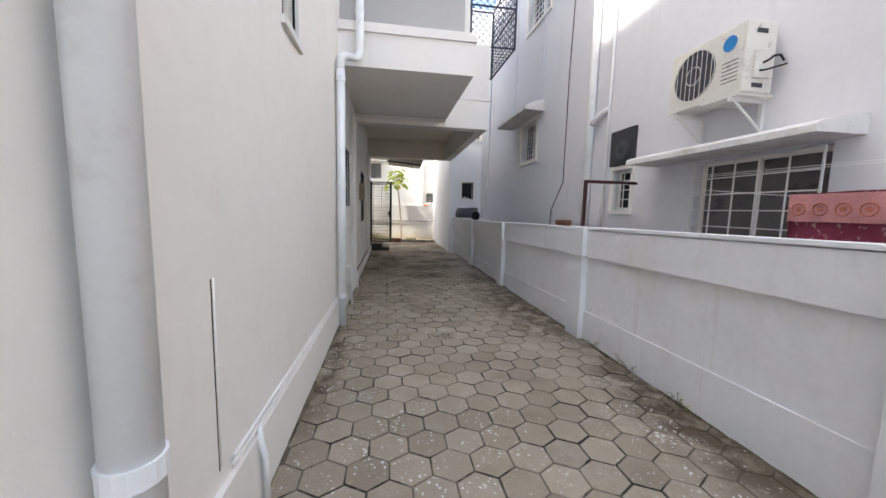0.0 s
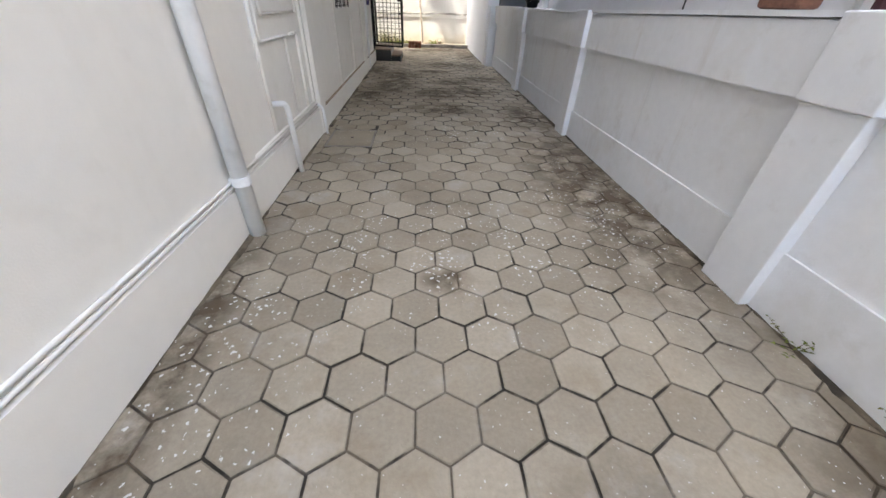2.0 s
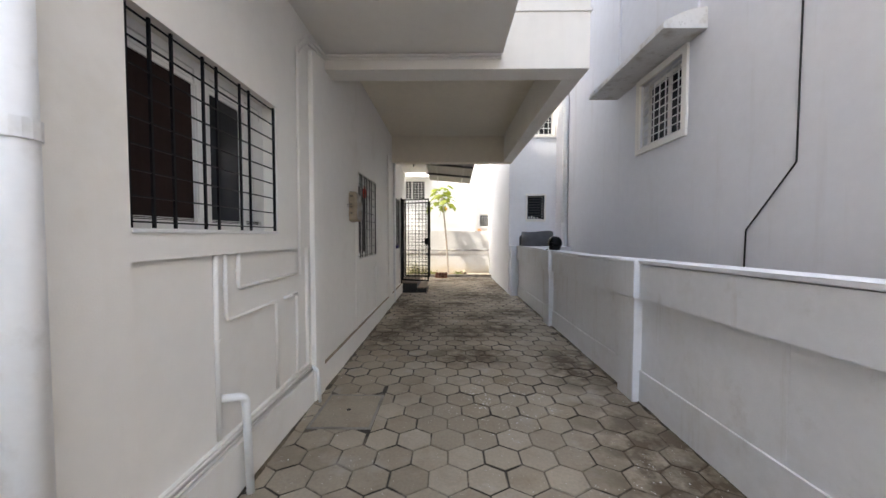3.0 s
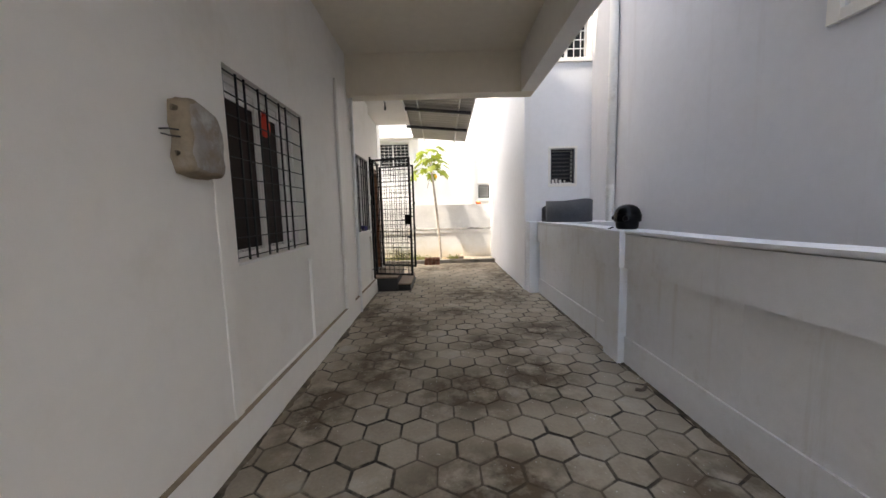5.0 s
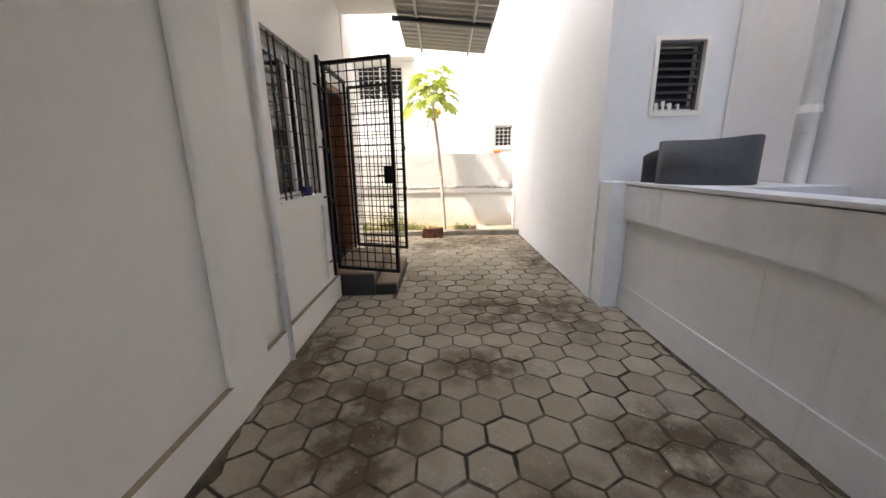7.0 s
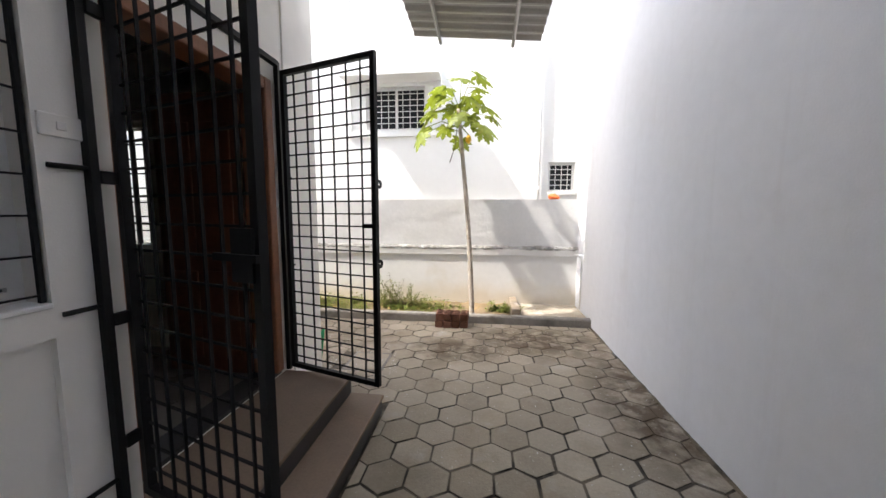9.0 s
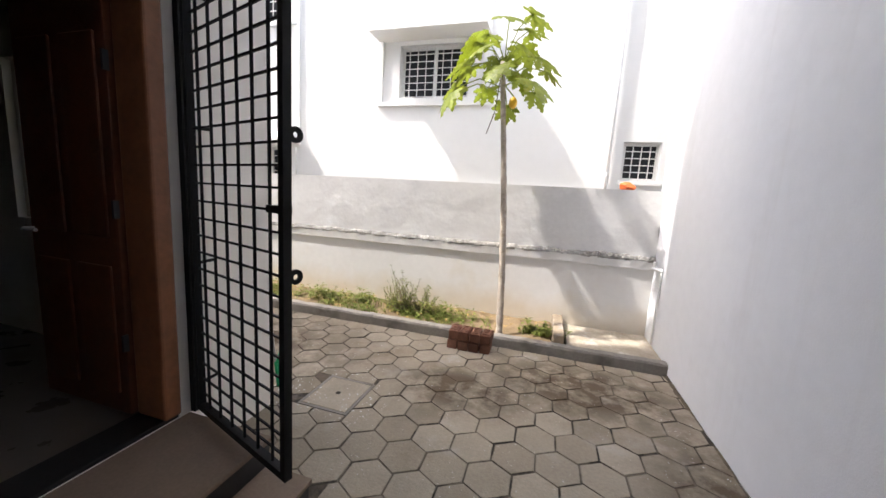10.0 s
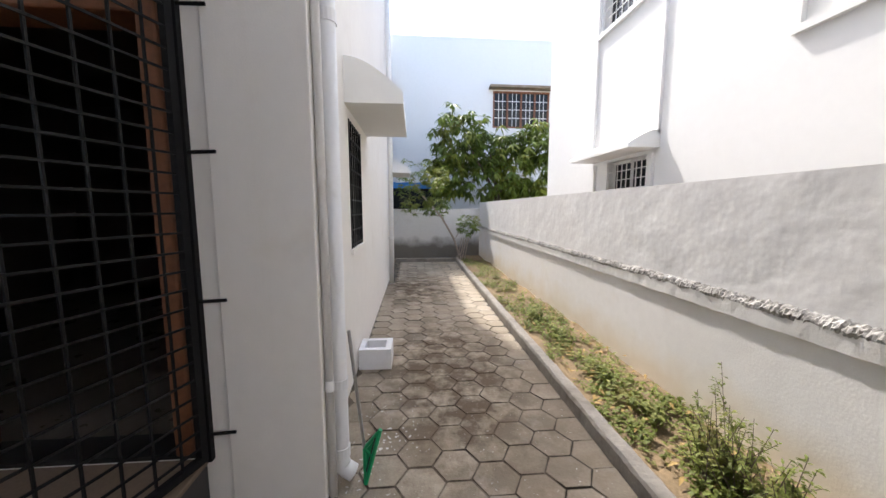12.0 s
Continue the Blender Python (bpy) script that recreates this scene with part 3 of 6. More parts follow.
# Unseen block, placed so its shadow edge falls on the tall wall.
solid("wall_upper_rear_room", a_box(-2.4, -0.80, HOUSE_Y + 0.001, 16.36, 5.0, 8.9), paint, "unseen off-white upper block assumed for its shadow on the tall wall", "wall", "structure")
solid("wall_room_partition", box(box(a_box(-5.2, -5.1, 10.5, 15.16, 0.3, 3.2), -5.1, -1.0, 10.4, 10.5, 0.3, 3.2), -5.1, -1.0, 10.5, 15.16, 3.2, 3.3), dim_room_paint, "inner walls of the room, coloured dark brown-grey for a dim interior", "wall", "structure")
solid("floor_room", a_box(-5.1, -1.0, 10.5, 15.16, 0.0, 0.295), dim_floor_tile, "tiled floor inside the doorway, coloured dark for a dim interior", "floor", "structure")
solid("wall_roof_room", a_box(-0.885, HOUSE_X, -8.0, 12.0, 8.9, 10.4), paint, "off-white wall of the upper storey", "wall", "structure")
# first-floor projections
bm = box(bmesh.new(), HOUSE_X, 1.24, 4.93, 7.415, 3.60, 4.18)
box(bm, HOUSE_X, 1.265, 4.90, 7.415, 4.06, 4.183)
solid("balcony_slab", bm, paint, "white painted projecting slab above the passage", "balcony", "structure")
solid("wall_upper_front", a_box(HOUSE_X, 1.12, 5.12, 7.41, 4.184, 10.4), upper_shade_paint, "upper room wall given its shaded tone by a grey paint", "wall", "structure")
solid("beam_front", a_box(HOUSE_X, 2.17, 7.42, 7.70, 3.43, 5.2, 0.006), paint, "white painted front beam and wall of the upper room", "beam", "structure")
solid("beam_far", a_box(HOUSE_X, 2.17, 11.93, 12.2, 3.38, 5.2), soffit_paint, "cream painted far beam over the passage", "beam", "structure")
bm = a_box(1.96, 2.17, 7.701, 11.929, 3.38, 5.2)
for v in bm.verts:
    if v.co.z < 4 and v.co.y < 9:
        v.co.z = 3.43
solid("beam_side", bm, paint, "white painted side beam over the passage", "beam", "structure")
solid("ceiling_passage", a_box(HOUSE_X, 1.959, 7.701, 11.929, 3.98, 5.2), soffit_paint, "cream painted concrete ceiling over the passage", "ceiling", "structure")
solid("trim_box_groove", box(a_box(1.0, 2.185, 7.405, 7.419, 4.03, 4.06), 2.171, 2.185, 7.405, 12.2, 4.03, 4.06), paint, "thin plaster drip line across the upper room", "trim", "structure")
# The block at y 7.45-9.4 is added to keep sun off the neighbour's wall.
solid("wall_upper_back", box(a_box(HOUSE_X, 2.0, 9.4, 12.1, 5.2, 10.4), HOUSE_X, 1.7, 7.45, 9.399, 5.2, 10.4), paint, "off-white upper storey wall with a block added against the sun", "wall", "structure")
solid("ceiling_door_slab", a_box(-0.80, 0.0, 12.2, 15.1, 3.70, 3.84, 0.008), paint, "white painted slab over the side door", "slab", "structure")

window("window_1", "x", HOUSE_X, 1, 5.05, 6.33, 1.67, 2.635, "dark barred sliding window with white frame, brown shutter", 0.11, 3, 9, 8, shutter=(0,), bar_r=0.0062, proud=0.012, splits=(0, 0.445, 0.505, 0.79, 1.0), pale=(1,), frame_mat=white_frame, head=0.13, foot=0.07, uprights=(5.065, 5.19, 5.317, 5.537, 5.65, 5.878, 5.984, 6.315), stiles=((5.60, 5.66), (6.055, 6.10), (6.115, 6.155), (6.17, 6.285)))
window("window_2", "x", HOUSE_X, 1, 8.8, 10.1, 1.29, 2.6, "dark barred sliding window with a brown shutter", 0.11, 3, 8, 9, shutter=(0, 2), bar_r=0.0062, proud=0.012, splits=(0, 0.465, 0.50, 0.77, 1.0), pale=(1,), frame_mat=white_frame, head=0.15, foot=0.075, uprights=(8.815, 8.981, 9.086, 9.281, 9.407, 9.632, 9.762, 10.085), stiles=((9.40, 9.45), (9.79, 9.83), (9.85, 9.90), (9.94, 9.985), (10.02, 10.055)))
window("window_3", "x", HOUSE_X, 1, 12.25, 13.25, 1.29, 2.6, "dark barred sliding window beside the side door", 0.11, 2, 8, 9, bar_r=0.0062, proud=0.012, splits=(0, 0.16, 0.60, 1.0), pale=(0,), frame_mat=white_frame, head=0.10, foot=0.06, uprights=(12.265, 12.40, 12.50, 12.76, 12.92, 13.10, 13.235), stiles=((12.40, 12.45), (12.83, 12.88), (12.99, 13.04), (13.14, 13.20)))
window("window_4", "x", HOUSE_X, 1, 2.30, 2.74, 2.9, 3.7, "small dark window high on the house wall", 0.08, 1, 1, 1, shutter=(0,))
window("window_5", "y", HOUSE_Y, 1, -2.97, -2.28, 1.25, 2.44, "black barred window in the back wall", 0.1, 2, 6, 8, pane_mat=clear_glass, proud=0.03, bar_r=0.007)
window("window_6", "y", HOUSE_Y, 1, -8.4, -7.5, 1.22, 2.36, "farther black barred window in the back wall", 0.1, 2, 6, 8, proud=0.03, bar_r=0.007)
hood("hood_back_1", "y", HOUSE_Y, 1, -3.55, -2.12, 2.52, 0.50, "white rounded concrete sunshade over a back window", 0.10, 0.36)
hood("hood_back_2", "y", HOUSE_Y, 1, -8.6, -7.3, 2.46, 0.49, "white rounded concrete sunshade over the farther window", 0.10, 0.30)

# ---- compound wall on the right-hand side of the passage ----
SPLIT = 8.6


def fence_rise(bm):
    """The coping stays level while the paving climbs, so the wall stands a little taller near the street."""
    for v in bm.verts:
        if v.co.z > 0.1:
            v.co.z += max(0.0, SPLIT - v.co.y) * 0.0185
    return bm


def fence_box(bm, x0, x1, z0, z1, bevel=0.0):
    box(bm, x0, x1, -8.0, SPLIT, z0, z1, bevel)
    return box(bm, x0, x1, SPLIT, 13.03, z0, z1, bevel)


solid("wall_compound", fence_rise(fence_box(bmesh.new(), FENCE_X, 2.72, -0.03, 1.345)), paint_fence, "pale grey-white compound wall along the passage", "wall", "structure")
bm = fence_box(bmesh.new(), 2.512, FENCE_X - 0.001, 1.0, 1.335)
fence_box(bm, 2.500, 2.76, 1.346, 1.375)
fence_box(bm, 2.542, FENCE_X - 0.001, 0.0, 0.29)
solid("trim_compound", fence_rise(bm), paint_fence, "painted band, coping and skirting of the compound wall", "trim", "structure")
bm = bmesh.new()
for y0, y1 in ((-2.4, -2.1), (0.65, 0.98), (3.79, 4.12), (7.0, 7.3), (9.88, 10.2)):
    box(bm, 2.475, 2.5595, y0, y1, 0, 1.0, 0.006)
    box(bm, 2.455, 2.5595, y0 - 0.02, y1 + 0.02, 1.001, 1.372, 0.008)
box(bm, 2.36, 2.5595, 13.031, 13.30, 0, 1.37, 0.008)
for y in (-0.8, 2.36, 5.53, 8.53, 11.4):
    box(bm, 2.5575, 2.5595, y, y + 0.005, 0.29, 1.0)
solid("trim_compound_piers", fence_rise(bm), paint_fence, "painted piers of the compound wall", "pier", "structure")

# ---- neighbouring house beyond the compound wall ----
NX = 3.62
NH = [(2.10, 3.40, 1.15, 2.26), (4.50, 4.95, 1.70, 2.33), (8.10, 9.08, 2.98, 3.93), (7.7, 9.0, 6.3, 7.5)]
solid("wall_neighbour", slab_with_holes("x", NX, NX + 0.22, -8.0, 13.31, -0.03, 8.6, NH), paint_cool, "weathered white wall of the neighbouring house", "wall", "structure")
solid("wall_neighbour_rear", box(box(a_box(9.0, 9.2, -8, 13.31, 0, 8.6), NX + 0.22, 9.0, -8.2, -8.0, 0, 8.6), NX, 9.2, -8.2, 13.31, 8.6, 8.75), paint_cool, "far walls and roof of the neighbouring house", "wall", "structure")
solid("wall_tall_front", slab_with_holes("y", 13.32, 13.52, TALL_X + 0.2, 9.2, -0.03, 9.0, [(2.84, 3.31, 2.09, 2.75), (2.75, 3.55, 4.4, 5.4)]), paint_tall, "grey-white front wall of the tall neighbouring block", "wall", "structure")
solid("wall_tall", a_box(TALL_X, TALL_X + 0.2, 13.305, 18.25, -0.03, 9.0), paint_tall, "tall blank white wall beside the rear passage", "wall", "structure")
solid("wall_tall_rear", box(a_box(TALL_X + 0.2, 9.2, 18.05, 18.25, -0.03, 9.0), TALL_X, 9.2, 13.305, 18.25, 9.0, 9.15), paint_tall, "rear wall and roof of the tall block", "wall", "structure")
window("window_7", "x", NX, -1, 2.10, 3.40, 1.15, 2.26, "wide window with white bars and grey panes", 0.1, 2, 5, 6, bar=white_metal, proud=0.08, surround=0.0, pane_mat=curtain)
window("window_8", "x", NX, -1, 4.50, 4.95, 1.70, 2.33, "small dark window with white bars", 0.1, 1, 2, 4, bar=white_metal, surround=0.05)
window("window_9", "x", NX, -1, 8.10, 9.08, 2.98, 3.93, "white barred window under a sunshade", 0.12, 2, 7, 8, bar=white_metal, surround=0.09)
window("window_10", "x", NX, -1, 7.7, 9.0, 6.3, 7.5, "upper window of the neighbouring house", 0.12, 2, 7, 8, bar=white_metal, surround=0.09)
window("window_11", "y", 13.32, -1, 2.84, 3.31, 2.09, 2.75, "small louvred window with dark slats", 0.08, 1, 1, 8, bar=dark_board, surround=0.04, bar_r=0.012)
window("window_12", "y", 13.32, -1, 2.75, 3.55, 4.4, 5.4, "upper window with white bars", 0.1, 2, 6, 6, bar=white_metal, surround=0.06)
hood("hood_neighbour_1", "x", NX, -1, 7.72, 9.85, 4.02, 0.50, "white concrete sunshade on the neighbouring wall", 0.07, 0.22, paint_stained)
hood("hood_neighbour_2", "x", NX, -1, 1.90, 4.01, 2.285, 0.48, "stained white concrete sunshade over a wide window", 0.055, 0.14, paint_stained)
bm = bmesh.new()
box(bm, NX - 0.035, NX - 0.001, 7.85, 7.93, 4.25, 8.5)
box(bm, NX - 0.035, NX - 0.001, 9.75, 9.83, 4.25, 8.5)
solid("trim_neighbour", bm, paint_cool, "plaster strips rising above the sunshade", "trim", "structure")

# ---- back of the plot ----
KERB_Y = 17.20
WALL_Y = 18.10
solid("wall_back_lower", a_box(-10.5, TALL_X, WALL_Y, WALL_Y + 0.2, -0.03, 0.97), lower_render, "white painted lower part of the back compound wall", "wall", "structure")
solid("wall_back_upper", a_box(-10.5, TALL_X, WALL_Y + 0.01, WALL_Y + 0.19, 0.971, 1.83), render_rough, "grey hand-smoothed render on the back compound wall", "wall", "structure")


def rough_run(sections, x0, x1, n, seed):
    """Sweep a profile along x; each profile point is (y, z, jitter in y, jitter in z)."""
    bm, rr = bmesh.new(), random.Random(seed)
    rows = []
    for k in range(n + 1):
        x = x0 + (x1 - x0) * k / n
        rows.append([bm.verts.new((x, y + jy * (noise.noise((x * 5, y * 9, seed)) + rr.uniform(-0.6, 0.6)), z + jz * (noise.noise((x * 6, z * 9, seed + 3)) + rr.uniform(-0.7, 0.7)))) for y, z, jy, jz in sections])
    for a, b in zip(rows, rows[1:]):
        for q in range(len(sections) - 1):
            bm.faces.new([a[q], b[q], b[q + 1], a[q + 1]])
    return bm


kb = rough_run([(KERB_Y, -0.03, 0, 0), (KERB_Y, 0.095, 0.005, 0.004), (KERB_Y + 0.014, 0.116, 0.007, 0.005), (KERB_Y + 0.10, 0.118, 0.004, 0.005), (KERB_Y + 0.119, 0.10, 0.003, 0.006), (KERB_Y + 0.12, -0.03, 0, 0)], -9.7, TALL_X - 0.001, 330, 2)
box(kb, -9.7, -9.58, HOUSE_Y, KERB_Y - 0.006, -0.03, 0.11, 0.012)
solid("kerb", kb, concrete, "worn grey concrete kerb edging the planting strip", "kerb", "structure")
solid("ledge_back_wall", rough_run([(WALL_Y + 0.009, 0.895, 0, 0), (WALL_Y - 0.026, 0.905, 0.003, 0.004), (WALL_Y - 0.032, 1.012, 0.004, 0.010)], -10.5, TALL_X - 0.001, 220, 5), lower_render, "white plaster band along the back wall", "ledge", "structure")
solid("ledge_break", rough_run([(WALL_Y - 0.030, 0.995, 0.003, 0.008), (WALL_Y - 0.036, 1.018, 0.008, 0.012), (WALL_Y - 0.026, 1.040, 0.011, 0.014), (WALL_Y - 0.010, 1.052, 0.009, 0.014), (WALL_Y + 0.009, 1.062, 0.0, 0.014)], -10.5, TALL_X - 0.001, 1100, 9), crumb, "crumbling broken plaster edge on the back wall band", "ledge", "structure")
solid("wall_end", a_box(-10.7, -10.5, 10.0, 22.0, -0.03, 1.62), mould_wall, "mould-stained white wall closing the rear passage", "wall", "structure")

# ---- rear house ----
FY = 19.30
FH = [(-1.60, -0.38, 3.26, 4.11), (2.04, 2.54, 2.02, 2.58), (-4.92, -3.88, 1.35, 2.41), (-5.30, -3.90, 4.70, 5.9)]
solid("wall_rear_house", slab_with_holes("y", FY, FY + 0.2, -7.65, 6.0, -0.03, 8.2, FH), paint_bright, "bright white wall of the house behind", "wall", "structure")
solid("wall_rear_house_side", box(box(a_box(-7.65, -7.45, FY + 0.2, 27, -0.03, 8.2), -7.45, 6.0, 26.8, 27, -0.03, 8.2), -7.65, 6.0, FY, 27, 8.2, 8.35), paint_bright, "white side walls and roof of the house behind", "wall", "structure")
window("window_13", "y", FY, -1, -1.60, -0.38, 3.26, 4.11, "white barred window of the house behind", 0.12, 2, 8, 7, bar=white_metal, frame_mat=paint_bright)
window("window_14", "y", FY, -1, 2.04, 2.54, 2.02, 2.58, "small white barred window above the wall", 0.08, 1, 4, 5, bar=white_metal, frame_mat=paint_bright)
window("window_15", "y", FY, -1, -4.92, -3.88, 1.35, 2.41, "barred window half hidden by the wall", 0.12, 2, 8, 7, bar=white_metal, frame_mat=paint_bright)
window("window_16", "y", FY, -1, -5.30, -3.90, 4.70, 5.9, "upper barred window of the house behind", 0.12, 2, 8, 7, bar=white_metal, frame_mat=paint_bright)
hood("hood_rear_1", "y", FY, -1, -1.98, -0.05, 4.18, 0.45, "white concrete sunshade of the house behind", 0.05, 0.18)
hood("hood_rear_2", "y", FY, -1, -5.42, -3.62, 2.46, 0.45, "white concrete sunshade just above the wall", 0.05, 0.22)
bm = bmesh.new()
for u in (-5.42, -3.68, -1.98, -0.12):
    box(bm, u, u + 0.06, FY - 0.04, FY - 0.001, 2.65 if u < -3 else 4.42, 8.1)
box(bm, -5.36, -3.68, FY - 0.05, FY - 0.001, 4.60, 4.68)
box(bm, -1.98, -0.06, FY - 0.05, FY - 0.001, 3.13, 3.20)
for u in (-1.98, -0.14):
    box(bm, u, u + 0.08, FY - 0.05, FY - 0.001, 3.2, 4.20)
for u in (-5.35, -3.78):
    box(bm, u, u + 0.08, FY - 0.05, FY - 0.001, 1.2, 2.40)
solid("trim_rear_house", bm, paint_bright, "white plaster strips framing the windows behind", "trim", "structure")

# ---- far house past the end of the rear passage ----
# Unseen block, added to stop sun reaching the far passage floor.
solid("wall_side_house", a_box(-14.6, -10.75, 7.0, 15.0, -0.03, 9.0), paint_bright, "unseen plain white block added to shade the rear passage", "building", "structure")
solid("wall_far_house", slab_with_holes("x", -15.2, -15.0, 6.0, 30.0, -0.03, 8.95, [(19.5, 22.1, 5.25, 6.85), (14.9, 17.2, 1.4, 2.8)]), paint_bright, "white wall of a far house", "wall", "structure")
solid("roof_far_house", box(a_box(-24, -15.0, 6, 30, 8.951, 9.05), -24, -23.8, 6, 30, 0, 8.95), paint_bright, "flat roof of the far house", "roof", "structure")


# ---- steps, door and gates ----
bm = bmesh.new()
box(bm, -0.80, -0.232, 13.52, 14.83, 0.0, 0.268)
box(bm, -0.232, 0.03, 13.56, 14.81, 0.0, 0.118)
steps = thing("door_steps", (-0.4, 14.1, 0), "two stone steps with black granite risers at the side door", "steps")
part("riser_block", bm, granite, steps, "black granite risers")
part("tread", a_box(-0.80, -0.220, 13.51, 14.84, 0.269, 0.298, 0.006), step_stone, steps, "brown-grey stone tread")
part("tread", a_box(-0.231, 0.044, 13.55, 14.82, 0.119, 0.148, 0.006), step_stone, steps, "brown-grey stone tread")
part("threshold", a_box(-1.0, -0.801, 13.562, 14.778, 0.299, 0.325, 0.004), granite, steps, "black granite threshold")

door = thing("door_1", (-0.9, 14.2, 0.3), "brown wooden side door standing open inwards", "door", "", "structure")
bm = bmesh.new()
for a in ((-0.985, -0.775, 13.561, 13.65, 0.329, 2.598), (-0.985, -0.775, 14.69, 14.779, 0.329, 2.598), (-0.985, -0.775, 13.65, 14.69, 2.51, 2.598)):
    box(bm, *a, bevel=0.012)
part("door_frame", bm, wood_light, door, "varnished red-brown door frame")
leaf = part("door_leaf", a_box(-1.70, -1.0, 14.67, 14.71, 0.33, 2.50, 0.006), wood, door)
for z0, z1 in ((0.45, 1.15), (1.3, 2.28)):
    for x0, x1 in ((-1.64, -1.39), (-1.31, -1.06)):
        part("panel", a_box(x0, x1, 14.655, 14.67, z0, z1, 0.006), wood, leaf)
part("door_handle", tube(tube(bmesh.new(), (-1.66, 14.67, 1.3), (-1.66, 14.62, 1.3), 0.01), (-1.66, 14.62, 1.3), (-1.55, 14.62, 1.3), 0.009), white_metal, leaf, "steel lever handle")
for z in (0.7, 1.4, 2.1):
    part("hinge", a_box(-1.0, -0.986, 14.65, 14.675, z, z + 0.09), ac_dark, leaf, "steel hinge")


def gate(name, hinge, free, z0, z1, nv, nh, label, rings=()):
    """A steel grille gate leaf: square frame, flat bars both ways, pull rings on the free stile."""
    h, f = Vector((*hinge, 0)), Vector((*free, 0))
    u = (f - h).normalized()
    w = Vector((-u.y, u.x, 0))
    length = (f - h).length
    g = thing(name, (h.x, h.y, z0), label, "gate")

    def bar(nm, a0, a1, c0, c1, d0, d1, parent=g, lab=""):
        bm = box(bmesh.new(), a0, a1, d0, d1, c0, c1)
        for v in bm.verts:
            p = h + u * v.co.x + w * v.co.y
            v.co = Vector((p.x, p.y, v.co.z))
        return part(nm, bm, black_metal, parent, lab)

    t = 0.018
    bar("stile", 0, 2 * t, z0, z1, -t, t)
    stile = bar("stile", length - 2 * t, length, z0, z1, -t, t)
    bar("rail", 2 * t, length - 2 * t, z0, z0 + 2 * t, -t, t)
    bar("rail", 2 * t, length - 2 * t, z1 - 2 * t, z1, -t, t)
    for k in range(1, nv):
        x = length * k / nv
        bar("bar", x - 0.004, x + 0.004, z0 + 2 * t, z1 - 2 * t, -0.006, 0.006)
    for k in range(1, nh):
        z = z0 + (z1 - z0) * k / nh
        bar("bar", 2 * t, length - 2 * t, z - 0.005, z + 0.005, 0.006, 0.014)
    for z in rings:
        bm = bmesh.new()
        c = f - u * 0.012 + w * 0.042
        n, loops = 18, []
        for k in range(n):
            a = 2 * math.pi * k / n
            d = w * math.cos(a) + Vector((0, 0, math.sin(a)))
            mid = Vector((c.x, c.y, z)) + d * 0.022
            loops.append([bm.verts.new(mid + d * p * 0.010 + u * q * 0.005) for p, q in ((-1, -1), (1, -1), (1, 1), (-1, 1))])
        for k in range(n):
            for q in range(4):
                bm.faces.new([loops[k][q], loops[k][(q + 1) % 4], loops[(k + 1) % n][(q + 1) % 4], loops[(k + 1) % n][q]])
        part("ring", bm, black_metal, stile, "welded locking ring")
    return g, u, w, length, bar


gA, u, w, la, bar = gate("steel_gate", (-0.655, 13.50), (0.12, 13.27), 0.36, 2.66, 8, 21, "open black steel grille gate leaf with bolt and padlock")
latch = bar("latch", la - 0.20, la + 0.01, 1.45, 1.475, -0.04, -0.02, lab="sliding bolt")
bar("latch_plate", la - 0.12, la - 0.02, 1.38, 1.56, -0.03, -0.019)
lock = bmesh.new()
p = Vector((-0.655, 13.50, 0)) + u * (la - 0.07) + w * 0.022
box(lock, p.x - 0.022, p.x + 0.022, p.y - 0.009, p.y + 0.009, 1.10, 1.14, 0.004)
part("padlock", lock, ac_dark, gA, "dull steel padlock")
part("shackle", pipe(bmesh.new(), [(p.x - 0.014, p.y, 1.135), (p.x - 0.014, p.y, 1.17), (p.x + 0.014, p.y, 1.17), (p.x + 0.014, p.y, 1.135)], 0.004, 8), tin, gA, "steel shackle")
gB, u, w, lb, bar = gate("steel_gate", (-0.745, 14.86), (0.085, 14.60), 0.33, 2.69, 7, 26, "open black steel grille gate leaf with locking rings", rings=(1.81, 1.24))
bar("latch_bar", lb - 0.12, lb, 1.50, 1.53, -0.02, 0.02)

gf = thing("gate_frame", (-0.79, 14.2, 0.3), "black steel angle frame fixed round the doorway", "gate frame")
part("post", a_box(-0.80, -0.755, 13.501, 13.535, 0.30, 2.76), black_metal, gf)
part("post", a_box(-0.80, -0.765, 14.845, 14.875, 0.30, 2.76), black_metal, gf)
part("post", a_box(-0.684, -0.650, 13.39, 13.42, 0.30, 2.70), black_metal, gf)
for z in (0.62, 1.15, 1.72, 2.35):
    part("hinge", a_box(-0.668, -0.640, 13.42, 13.485, z, z + 0.05, 0.004), black_metal, gf, "welded barrel hinge")
part("head", a_box(-0.80, -0.755, 13.535, 14.845, 2.725, 2.76), black_metal, gf)
for z in (0.50, 1.24, 1.775, 2.40):
    part("lug", tube(bmesh.new(), (-0.668, 13.40, z), (-0.678, 13.275, z), 0.010, seg=8), black_metal, gf, "iron hinge lug let into the plaster")
for z in (0.45, 1.16, 1.89, 2.55):
    part("lug", tube(bmesh.new(), (-0.775, 14.86, z), (-0.778, 15.0, z + 0.005), 0.009, seg=8), black_metal, gf, "iron hinge lug let into the plaster")

# ---- pipes on our house ----
px = HOUSE_X + 0.075


